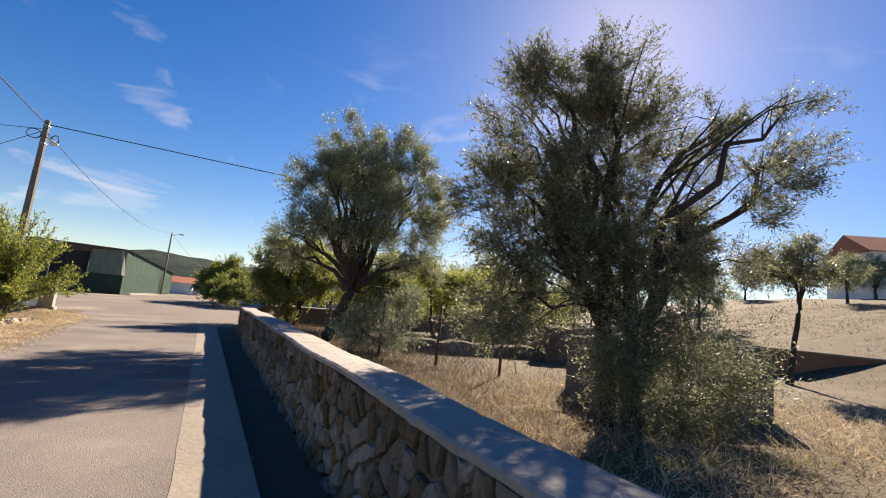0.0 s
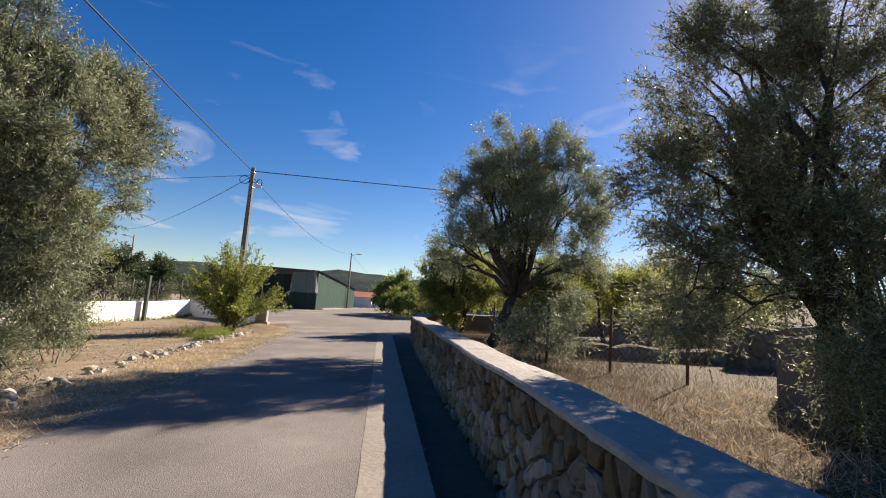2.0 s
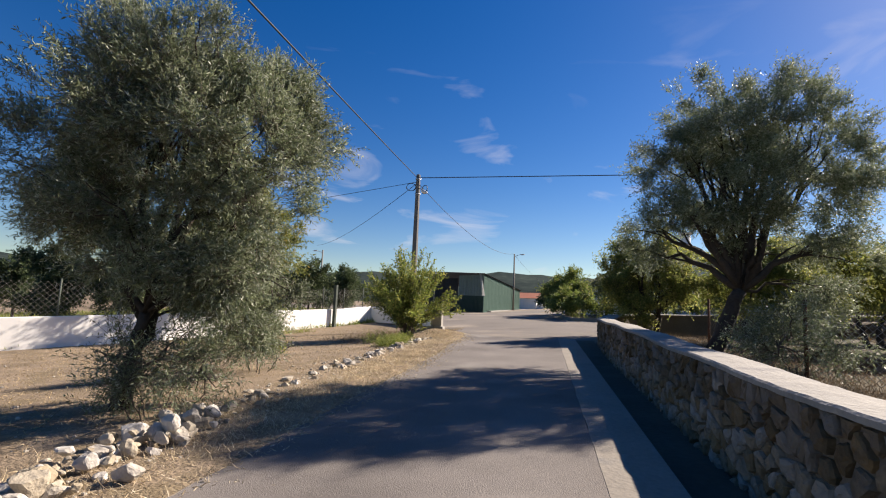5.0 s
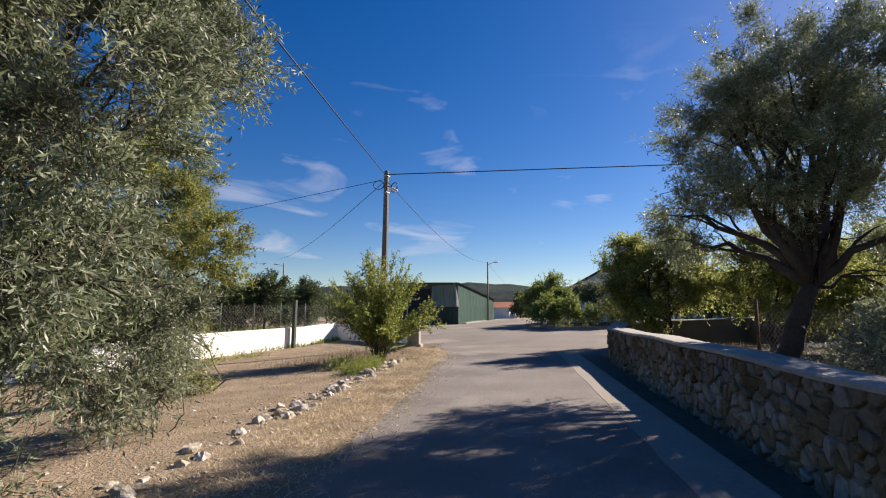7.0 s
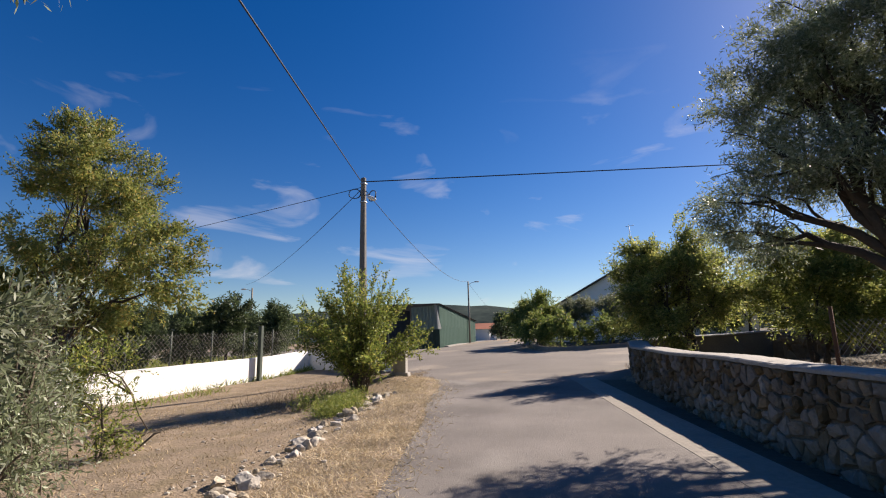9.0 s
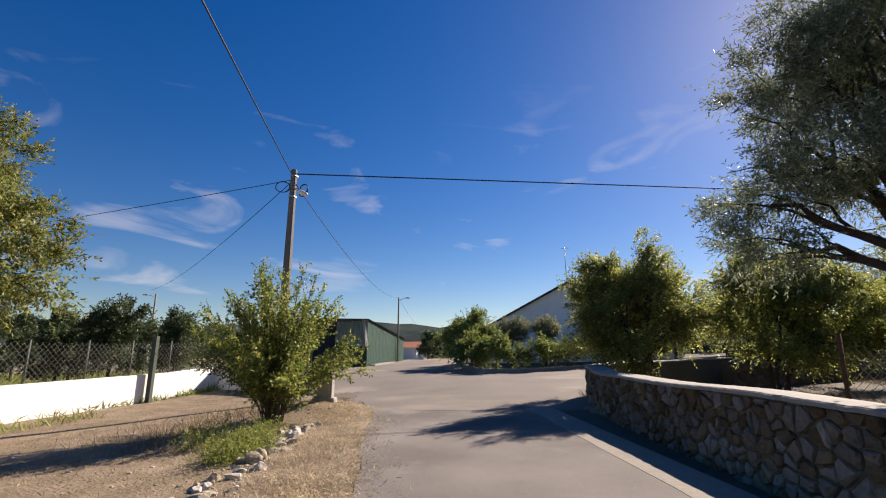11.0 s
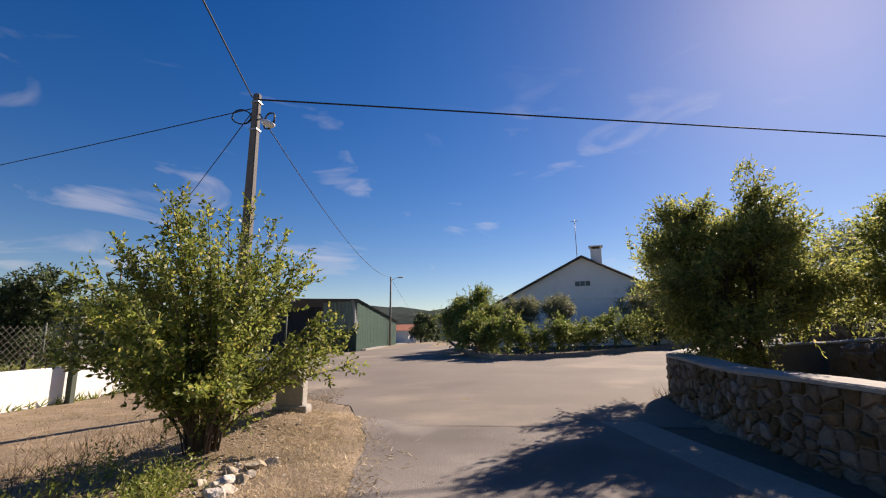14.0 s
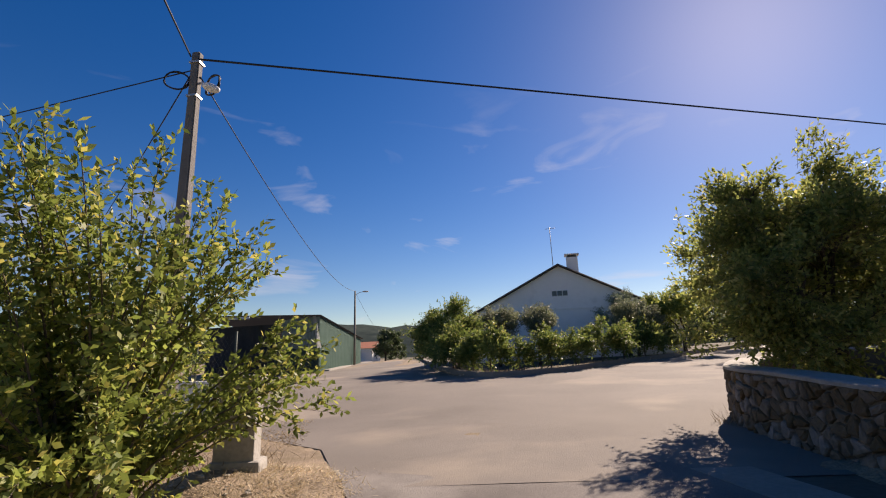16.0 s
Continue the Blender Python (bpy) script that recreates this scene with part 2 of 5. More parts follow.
L_OLIVE = leaf_material("olive_leaves", (0.105, 0.135, 0.065), (0.26, 0.295, 0.17), (0.48, 0.50, 0.40), 0.36, 0.5)
L_OLIVE2 = leaf_material("old_olive_leaves", (0.095, 0.115, 0.058), (0.24, 0.26, 0.15), (0.42, 0.40, 0.30), 0.4, 0.5)
L_YELLOW = leaf_material("yellowing_leaves", (0.11, 0.145, 0.04), (0.26, 0.28, 0.075), (0.46, 0.33, 0.10), 0.48)
L_QUINCE = leaf_material("quince_leaves", (0.105, 0.145, 0.03), (0.265, 0.315, 0.072), (0.52, 0.45, 0.12), 0.5)
L_ALMOND = leaf_material("almond_leaves", (0.14, 0.17, 0.045), (0.32, 0.35, 0.095), (0.50, 0.43, 0.15), 0.6)
L_FIG = leaf_material("dark_garden_leaves", (0.035, 0.055, 0.026), (0.09, 0.125, 0.05), (0.15, 0.18, 0.075), 0.32)
L_HEDGE = leaf_material("vine_leaves", (0.085, 0.125, 0.03), (0.205, 0.255, 0.062), (0.36, 0.33, 0.10), 0.45)
L_WEED = leaf_material("green_weed", (0.12, 0.165, 0.03), (0.27, 0.31, 0.075), (0.42, 0.37, 0.12), 0.4)
L_STRAW = leaf_material("dry_grass", (0.36, 0.28, 0.17), (0.62, 0.51, 0.34), (0.76, 0.68, 0.52), 0.25, 0.8)
L_GOLD = leaf_material("golden_dead_grass", (0.27, 0.19, 0.10), (0.47, 0.355, 0.195), (0.62, 0.52, 0.34), 0.2, 0.85)
# brown straw, made darker still for the tree shadows over the field
L_FIELD = leaf_material("brown_shaded_straw", (0.085, 0.06, 0.033), (0.20, 0.15, 0.085), (0.40, 0.32, 0.20), 0.2, 0.85)
L_RUSSET = leaf_material("dead_brush", (0.14, 0.095, 0.06), (0.30, 0.22, 0.14), (0.42, 0.33, 0.22), 0.2, 0.85)


# ---- builders ----
def gz(x, y):
    """Height of the ground: the road climbs gently, then the land levels out."""
    def soft(v, lo, hi):
        return lo + (v - lo) * 0.1 if v < lo else hi + (v - hi) * 0.02 if v > hi else v
    z = 0.0219 * soft(x, -30, 30) + 0.0261 * soft(y, -20, 70)
    if x > 16:
        z += min(7.0, (x - 16) * 0.19) * max(0.0, min(1.0, (75 - y) / 20))
    if x < -9:
        z -= 0.3 * min(1.0, (-9 - x) / 9.0) * (1.0 if y < 26 else max(0.0, 1 - (y - 26) / 8))
    # a low bank at the corner, on which the service pillar stands
    z += 0.34 * math.exp(-((x + 12.0) ** 2 + (y - 20.5) ** 2) / 1.1)
    return z


def mesh_object(name, verts, faces, mat, parent=None, smooth=False):
    me = bpy.data.meshes.new(name)
    me.from_pydata([tuple(v) for v in verts], [], faces)
    me.materials.append(mat)
    if smooth:
        me.polygons.foreach_set("use_smooth", [True] * len(me.polygons))
    me.update()
    ob = new(name, me)
    if parent:
        ob.parent = parent
    return ob


def part(name, bm, mat, parent=None, label="", smooth=False):
    me = bpy.data.meshes.new(name)
    bmesh.ops.recalc_face_normals(bm, faces=bm.faces)
    bm.to_mesh(me)
    bm.free()
    me.materials.append(mat)
    if smooth:
        me.polygons.foreach_set("use_smooth", [True] * len(me.polygons))
    ob = new(name, me)
    if parent:
        ob.parent = parent
    return tagged(ob, label) if label else ob


def thing(name, at, label, category, group="", turn=0.0, kind=""):
    ob = new(name)
    ob.empty_display_size = 0.3
    ob.matrix_basis = pose(*at, 0, 0, turn)
    return tagged(ob, label, category, group, kind)


def bm_box(bm, x0, x1, y0, y1, z0, z1, bevel=0.0):
    r = bmesh.ops.create_cube(bm, size=1)
    for v in r["verts"]:
        v.co = Vector(((x0 + x1) / 2 + v.co.x * (x1 - x0), (y0 + y1) / 2 + v.co.y * (y1 - y0), (z0 + z1) / 2 + v.co.z * (z1 - z0)))
    if bevel:
        edges = list({e for v in r["verts"] for e in v.link_edges})
        bmesh.ops.bevel(bm, geom=edges, offset=bevel, segments=2, affect="EDGES", profile=0.6)
    return bm


def box(name, dims, mat, parent=None, bevel=0.01, label=""):
    return part(name, bm_box(bmesh.new(), *dims, bevel), mat, parent, label)


def tube_data(points, radii, sides=8):
    """Vertices and faces of a tapered tube along points, closed at its ends."""
    pts = [Vector(p) for p in points]
    verts, faces = [], []
    for i, p in enumerate(pts):
        way = (pts[min(i + 1, len(pts) - 1)] - pts[max(i - 1, 0)]).normalized()
        a = way.orthogonal().normalized() if abs(way.z) > 0.95 else way.cross(Vector((0, 0, 1))).normalized()
        b = way.cross(a)
        for k in range(sides):
            an = 2 * math.pi * k / sides
            verts.append(p + (a * math.cos(an) + b * math.sin(an)) * radii[i])
    for i in range(len(pts) - 1):
        for k in range(sides):
            k2 = (k + 1) % sides
            faces.append((i * sides + k, i * sides + k2, (i + 1) * sides + k2, (i + 1) * sides + k))
    faces.append(tuple(reversed(range(sides))))
    faces.append(tuple(range((len(pts) - 1) * sides, len(pts) * sides)))
    return verts, faces


def tube(name, points, radii, mat, parent=None, sides=8, label=""):
    if not isinstance(radii, (list, tuple)):
        radii = [radii] * len(points)
    ob = mesh_object(name, *tube_data(points, radii, sides), mat, parent, True)
    return tagged(ob, label) if label else ob


def quads_mesh(name, co, mat, parent=None):
    """A mesh of loose four-cornered faces from an array of shape (n, 4, 3)."""
    n = len(co)
    me = bpy.data.meshes.new(name)
    me.vertices.add(4 * n)
    me.vertices.foreach_set("co", np.ascontiguousarray(co, np.float32).ravel())
    me.loops.add(4 * n)
    me.loops.foreach_set("vertex_index", np.arange(4 * n, dtype=np.int32))
    me.polygons.add(n)
    me.polygons.foreach_set("loop_start", np.arange(0, 4 * n, 4, dtype=np.int32))
    me.materials.append(mat)
    me.update(calc_edges=True)
    ob = new(name, me)
    if parent:
        ob.parent = parent
    return ob


def unit(a):
    return a / (np.linalg.norm(a, axis=-1, keepdims=True) + 1e-9)


def leaves(rng, base, way, twig, per, length, width, droop=0.2):
    """Leaves along twigs: base and way are (n, 3); returns corners (n * per, 4, 3)."""
    n = len(base)
    s = np.tile(np.linspace(0.08, 1.0, per), (n, 1)) + rng.normal(0, 0.04, (n, per))
    tw = twig * rng.uniform(0.6, 1.3, (n, 1))
    p = base[:, None] + way[:, None] * (s * tw)[..., None]
    p[..., 2] -= droop * (s * tw) ** 2
    side = unit(rng.normal(size=(n, per, 3)))
    d = unit(way[:, None] * 0.75 + side * 0.8 + np.array([0, 0, -0.12]))
    ln = length * rng.uniform(0.65, 1.25, (n, per, 1))
    w = unit(np.cross(d, unit(rng.normal(size=(n, per, 3)))))
    wd = width * rng.uniform(0.7, 1.2, (n, per, 1))
    mid = p + d * ln * 0.5
    return np.stack([p, mid - w * wd / 2, p + d * ln, mid + w * wd / 2], 2).reshape(-1, 4, 3)


def in_lobes(rng, lobes, n, shell=0.4, clump=0.2, group=26):
    """Points in tufts within a union of ellipsoids (x, y, z, rx, ry, rz), thicker towards the skin; with outward ways."""
    m = max(1, n // group)
    vol = np.array([l[3] * l[4] * l[5] for l in lobes]) ** 0.75
    pick = rng.choice(len(lobes), m, p=vol / vol.sum())
    lo = np.array(lobes)[pick]
    d = unit(rng.normal(size=(m, 3)))
    r = shell + (1 - shell) * rng.uniform(0, 1, m) ** 0.6
    bump = np.array([noise.noise(Vector((dd[0] * 2.1 + k * 7.3, dd[1] * 2.1, dd[2] * 2.1))) for dd, k in zip(d, pick)])
    r *= 1 + 0.42 * bump
    c = lo[:, :3] + d * lo[:, 3:] * r[:, None]
    idx = rng.integers(0, m, n)
    return c[idx] + rng.normal(0, clump, (n, 3)) * rng.uniform(0.5, 1.25, (m, 1))[idx], d[idx]


def limb(rng, a, b, r0, r1, steps=6, wob=0.12):
    a, b = np.array(a, float), np.array(b, float)
    ln = np.linalg.norm(b - a)
    pts = [a + (b - a) * t + rng.normal(0, wob * ln / 6, 3) * (0 < t < 1) for t in np.linspace(0, 1, steps)]
    for i, t in enumerate(np.linspace(0, 1, steps)):
        pts[i][2] += 0.10 * ln * math.sin(math.pi * t)
    return pts, list(np.linspace(r0, r1, steps))


def tree(name, at, lobes, leaf_mat, label, category="tree", seed=0, trunk_r=0.16, fork=1.4, twigs=4000, twig=0.35, per=12, leaf=(0.06, 0.014),
         stems=1, bark=None, group="", lean=(0, 0), twig_sticks=False, shell=0.25, up=0.35, droop=0.2, clump=0.2, puffs=8, puff=(0.30, 0.52)):
    """A tree: tapered trunk, a limb to each lobe of the crown with side branches, and leaves on twigs. Lobes are relative to its foot."""
    rng = np.random.default_rng(seed)
    bark = bark or M_BARK
    top = thing(name, at, label, category, group)
    V, F = [], []

    def add(pts, rad, sides=7):
        v, f = tube_data(pts, rad, sides)
        o = len(V)
        V.extend(v)
        F.extend(tuple(i + o for i in ff) for ff in f)
    for s in range(stems):
        off = rng.normal(0, 0.12, 2) * (stems > 1)
        f = np.array([lean[0] + off[0] * 2.5, lean[1] + off[1] * 2.5, fork * rng.uniform(0.9, 1.1)])
        pts, rad = limb(rng, (off[0], off[1], -0.15), f, trunk_r, trunk_r * 0.72, 7, 0.10)
        rad[0] *= 1.5
        rad[1] *= 1.12
        add(pts, rad, 10)
        for k, lo in enumerate(lobes):
            if k % stems != s:
                continue
            c = np.array(lo[:3])
            pts, rad = limb(rng, f, c, trunk_r * (0.5 if c[2] > fork + 0.8 else 0.2), 0.022, 7, 0.2)
            add(pts, rad)
            for j in range(6):
                i = rng.integers(2, 7)
                e = c + unit(rng.normal(size=3)) * np.array(lo[3:]) * rng.uniform(0.55, 0.9)
                q, r2 = limb(rng, pts[i], e, max(rad[i] * 0.55, 0.016), 0.006, 5, 0.2)
                add(q, r2, 5)
    mesh_object("trunk", V, F, bark, top, True)
    if puffs:
        small = []
        for lo in lobes:
            c, r = np.array(lo[:3]), np.array(lo[3:])
            for j in range(puffs):
                small.append((*(c + unit(rng.normal(size=3)) * r * rng.uniform(0.35, 0.72)), *(r * rng.uniform(*puff))))
        base, d = in_lobes(rng, small, twigs, shell, clump * 0.8)
        mid = np.array(lobes)[:, :3].mean(0)
        d = unit(d + 0.7 * unit(base - mid))
    else:
        base, d = in_lobes(rng, lobes, twigs, shell, clump)
    way = unit(d + rng.normal(0, 0.45, d.shape) + np.array([0, 0, up]))
    co = leaves(rng, base, way, twig, per, leaf[0], leaf[1], droop)
    tagged(quads_mesh("crown", co, leaf_mat, top), kind="stuff")
    if twig_sticks:
        w = unit(np.cross(way, rng.normal(size=way.shape))) * 0.003
        end = base + way * twig
        end[:, 2] -= droop * twig ** 2
        st = base - way * twig * 0.4
        tagged(quads_mesh("twig_growth", np.stack([st - w, st + w, end + w * 0.4, end - w * 0.4], 1), M_TWIG, top), kind="stuff")
    return top


def stem_bush(name, at, leaf_mat, label, category, seed, stems, spread, height, leaf):
    """A bush of many long shoots from one foot: the inner ones upright, the outer ones arching out and down, leaves along their side twigs."""
    rng = np.random.default_rng(seed)
    top = thing(name, at, label, category)
    V, F, base, way = [], [], [], []
    for k in range(stems):
        an, u = rng.uniform(0, 2 * math.pi), math.sqrt(rng.uniform(0.0, 1.0))
        out = np.array([math.cos(an), math.sin(an), 0.0])
        reach = spread * u * rng.uniform(0.85, 1.12)
        h = height * (1.0 - 0.62 * u ** 2.4) * rng.uniform(0.72, 1.1)
        foot = out * 0.22 * rng.uniform(0.2, 1.0) + np.array([0, 0, -0.1])
        sag = 0.38 * u ** 3 * rng.uniform(0.4, 1.4)
        wob = rng.normal(0, 0.06, 2)
        ts = np.linspace(0, 1, 9)
        pts = [foot + out * reach * t ** 1.45 + np.array([wob[0] * math.sin(3 * t), wob[1] * math.sin(4 * t), h * (t ** 0.85) - sag * t ** 3]) for t in ts]
        v, f = tube_data(pts, list(np.linspace(0.018, 0.004, 9)), 5)
        o = len(V)
        V.extend(v)
        F.extend(tuple(i + o for i in ff) for ff in f)
        pa = np.array(pts)
        for t in np.arange(0.16 + 0.12 * rng.uniform(), 1.0, 0.021):
            i = min(int(t * 8), 7)
            p = pa[i] + (pa[i + 1] - pa[i]) * (t * 8 - i)
            tang = unit(pa[i + 1] - pa[i])
            if p[2] < 0.6 and rng.uniform() < 0.7:
                continue
            base.append(p)
            way.append(unit(tang * (0.5 + 0.9 * t) + rng.normal(0, 0.62, 3) + np.array([0, 0, 0.1])))
        base.append(pa[-1] - unit(pa[-1] - pa[-2]) * 0.1)
        way.append(unit(pa[-1] - pa[-2]))
    tagged(mesh_object("branch_growth", V, F, M_TWIG, top, True), kind="stuff")
    base, way = np.array(base), np.array(way)
    co = leaves(rng, base, way, 0.34, 11, leaf[0], leaf[1], 0.25)
    tagged(quads_mesh("crown", co, leaf_mat, top), kind="stuff")
    w = unit(np.cross(way, rng.normal(size=way.shape))) * 0.003
    end = base + way * 0.34
    end[:, 2] -= 0.25 * 0.34 ** 2
    tagged(quads_mesh("twig_growth", np.stack([base - w, base + w, end + w * 0.4, end - w * 0.4], 1), M_TWIG, top), kind="stuff")
    return top


def spline(points, step=1.0):
    """Points at even steps along a smooth curve through the given ones."""
    p = [np.array(q, float) for q in points]
    p = [2 * p[0] - p[1]] + p + [2 * p[-1] - p[-2]]
    out = []
    for i in range(1, len(p) - 2):
        n = max(1, int(np.linalg.norm(p[i + 1] - p[i]) / step))
        for k in range(n):
            t = k / n
            out.append(0.5 * (2 * p[i] + (p[i + 1] - p[i - 1]) * t + (2 * p[i - 1] - 5 * p[i] + 4 * p[i + 1] - p[i + 2]) * t * t
                              + (3 * p[i] - p[i - 1] - 3 * p[i + 1] + p[i + 2]) * t ** 3))
    out.append(p[-2])
    return out


# ---- ground, road, verge ----
def strip(name, left, right, mat, lift, label, category, thick=0.0):
    """A ribbon between two lines in plan, laid on the ground."""
    n = len(left)
    verts, faces = [], []
    for (a, b) in zip(left, right):
        for (x, y) in (a, b):
            verts.append((x, y, gz(x, y) + lift))
    for i in range(n - 1):
        faces.append((2 * i, 2 * i + 1, 2 * i + 3, 2 * i + 2))
    if thick:
        o = len(verts)
        verts += [(x, y, z - thick) for x, y, z in verts]
        for i in range(n - 1):
            faces.append((2 * i, 2 * i + 2, o + 2 * i + 2, o + 2 * i))
            faces.append((2 * i + 1, o + 2 * i + 1, o + 2 * i + 3, 2 * i + 3))
        faces.append((0, o, o + 1, 1))
        faces.append((2 * n - 2, 2 * n - 1, o + 2 * n - 1, o + 2 * n - 2))
    return tagged(mesh_object(name, verts, faces, mat), label, category, kind="structure")


def face_x(y):
    """The road side of the stone wall."""
    return 1.25 - 0.29 * y


def ditch(y):
    """How deep the ditch is: it runs out towards the crossing."""
    return max(0.0, min(1.0, (20.2 - y) / 5.0))


# one sheet from the road to the horizon: finer near the path, with a shallow ditch along the wall
def axis(lo, hi, dense_lo, dense_hi, fine, coarse):
    a = list(np.arange(dense_lo, dense_hi, fine))
    v, s = dense_lo, fine
    while v > lo:
        s *= coarse
        v -= s
        a.insert(0, v)
    v, s = dense_hi, fine
    a.append(v)
    while v < hi:
        s *= coarse
        v += s
        a.append(v)
    return a


left_edge = [tuple(p) for p in spline([(-1.9, -6), (-3.6, 0), (-4.64, 3.1), (-5.3, 5.2), (-6.0, 7.4), (-6.9, 10.6), (-7.95, 14.0), (-9.1, 17.0), (-9.8, 19.4), (-10.7, 21.4)], 0.5)]
verge_line = sorted([(y, x) for x, y in left_edge] + [(23.2, -11.6), (25.2, -14.0), (31, -19)])
gx, gy = axis(-1500, 1500, -26, 12, 0.16, 1.25), axis(-300, 2500, -4, 34, 0.24, 1.25)


def ground_z(x, y):
    z = gz(x, y) - 0.03
    far = min(1.0, math.hypot(x, y) / 60)
    near = -26 < x < 10 and -8 < y < 60
    z += (0.012 if near else (0.035 + 0.2 * far) * (0.35 + far)) * noise.noise(Vector((x * 0.55, y * 0.55, 0.0))) + 0.010 * noise.noise(Vector((x * 3, y * 3, 4.0)))
    if y < 21.1:
        d = (x - face_x(y)) * 0.96
        if -0.72 < d < 0.1:
            z -= 0.25 * min(1.0, (d + 0.72) / 0.06) * ditch(y)
        elif d >= 0.1:
            z += 0.08
    if -6 < y < 31:
        over = np.interp(y, [a for a, _ in verge_line], [b for _, b in verge_line]) - x
        z += 0.042 * max(0.0, min(1.0, 0.45 + over / 0.25)) * min(1.0, (31 - y) / 3)
    return z


gv = [(x, y, ground_z(x, y)) for y in gy for x in gx]
nx = len(gx)
gf = [(j * nx + i, j * nx + i + 1, (j + 1) * nx + i + 1, (j + 1) * nx + i) for j in range(len(gy) - 1) for i in range(nx - 1)]
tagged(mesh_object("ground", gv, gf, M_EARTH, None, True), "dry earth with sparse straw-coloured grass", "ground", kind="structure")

rng_edge = np.random.default_rng(5)
left_edge = [(x + rng_edge.normal(0, 0.025), y) for x, y in left_edge]
right_edge = [(-0.15 - 0.29 * y, y) for _, y in left_edge]
strip("road", left_edge, right_edge, M_ASPHALT, 0.0, "grey worn asphalt lane with a ragged edge", "road")
# the crossing and the lanes that leave it
CROSS = [(-10.3, 20.6), (-10.75, 21.4), (-11.6, 23.2), (-14.0, 25.2), (-19, 31), (-32, 36), (-70, 44), (-70, 66), (-36, 56), (-24.5, 52.2), (-22.6, 53.5), (-23.3, 59.0), (-33, 107), (-47, 180),
         (-36, 180), (-22.8, 92), (-17.3, 66), (-12.5, 45.0), (-10.6, 38.9), (-8.9, 37.0), (-5.7, 38.0), (-2.2, 42.0), (6, 51), (30, 78), (36, 72), (10, 38), (-1.0, 27.9), (-3.2, 26.3), (-4.0, 25.0), (-4.4, 23.2), (-4.4, 21.8), (-4.3, 20.6), (-6.1, 20.6)]
bm = bmesh.new()
f = bm.faces.new([bm.verts.new((x, y, 0)) for x, y in CROSS])
bmesh.ops.triangulate(bm, faces=[f])
for _ in range(2):
    bmesh.ops.subdivide_edges(bm, edges=[e for e in bm.edges if e.calc_length() > 4], cuts=1)
    bmesh.ops.triangulate(bm, faces=bm.faces[:])
for v in bm.verts:
    v.co.z = gz(v.co.x, v.co.y) - 0.003
tagged(part("road_crossing", bm, M_DUSTY), "sun-bleached asphalt crossing of two lanes", "road", kind="structure")

ys = list(np.arange(-6, 21.05, 0.3))
strip("kerb", [(-0.15 - 0.29 * y + 0.025 * noise.noise(Vector((y * 1.7, 5, 5))) + 0.012 * noise.noise(Vector((y * 6, 2, 5))), y) for y in ys], [(0.53 - 0.29 * y, y) for y in ys], M_CONCRETE, 0.004, "pale concrete strip beside the road", "kerb", 0.5)
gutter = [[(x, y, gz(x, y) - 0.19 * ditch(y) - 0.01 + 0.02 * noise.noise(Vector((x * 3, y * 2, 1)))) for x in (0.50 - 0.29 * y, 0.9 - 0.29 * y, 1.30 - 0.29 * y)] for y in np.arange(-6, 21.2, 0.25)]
tagged(mesh_object("gutter_floor", [p for r in gutter for p in r], [(3 * i + j, 3 * i + j + 1, 3 * i + j + 4, 3 * i + j + 3) for i in range(len(gutter) - 1) for j in (0, 1)], M_DITCH), "bottom of an open ditch, coloured dark for the wall's shade", "gutter", kind="structure")
# pale pavement before the shed, along the far lane
strip("pavement", [(-26.0, 52.6), (-24.2, 53.2), (-25.2, 60), (-35, 107)], [(-24.6, 51.6), (-22.4, 52.9), (-23.1, 59.2), (-32.8, 107)], M_COPING, 0.12, "pale concrete pavement with a low kerb", "pavement", 0.4)


# ---- the rubble wall along the road ----
WALL_PATH = spline([(face_x(-7), -7), (face_x(-3), -3), (face_x(2), 2), (face_x(8), 8), (face_x(14), 14), (face_x(19), 19), (-4.48, 20.5), (-4.52, 21.9), (-4.55, 23.2), (-4.2, 24.5), (-3.4, 25.7), (-1.8, 27.0), (4, 30.5), (12, 35)], 0.4)
WALL_LEN = [0.0]
for a, b in zip(WALL_PATH, WALL_PATH[1:]):
    WALL_LEN.append(WALL_LEN[-1] + float(np.linalg.norm(b - a)))


def wall_at(s):
    """Plan point and outward normal (towards the road) at s metres along the wall."""
    i = min(max(int(np.searchsorted(WALL_LEN, s)) - 1, 0), len(WALL_PATH) - 2)
    a, b = WALL_PATH[i], WALL_PATH[i + 1]
    t = (s - WALL_LEN[i]) / (WALL_LEN[i + 1] - WALL_LEN[i])
    d = (b - a) / np.linalg.norm(b - a)
    return a + (b - a) * t, np.array([-d[1], d[0]])


def wall_top(s):
    return 0.93 + 0.012 * math.sin(s * 1.7) + 0.012 * math.sin(s * 0.61 + 1)


def sweep(profile_at, steps):
    """A closed profile, a list of (out, up), carried along the wall's path."""
    verts, faces = [], []
    for s in steps:
        p, nrm = wall_at(s)
        z = gz(p[0], p[1])
        prof = profile_at(s)
        for o, u in prof:
            verts.append((p[0] + nrm[0] * o, p[1] + nrm[1] * o, z + u))
    k = len(prof)
    for i in range(len(steps) - 1):
        for j in range(k):
            j2 = (j + 1) % k
            faces.append((i * k + j, i * k + j2, (i + 1) * k + j2, (i + 1) * k + j))
    faces += [tuple(range(k)), tuple(reversed(range((len(steps) - 1) * k, len(steps) * k)))]
    return verts, faces


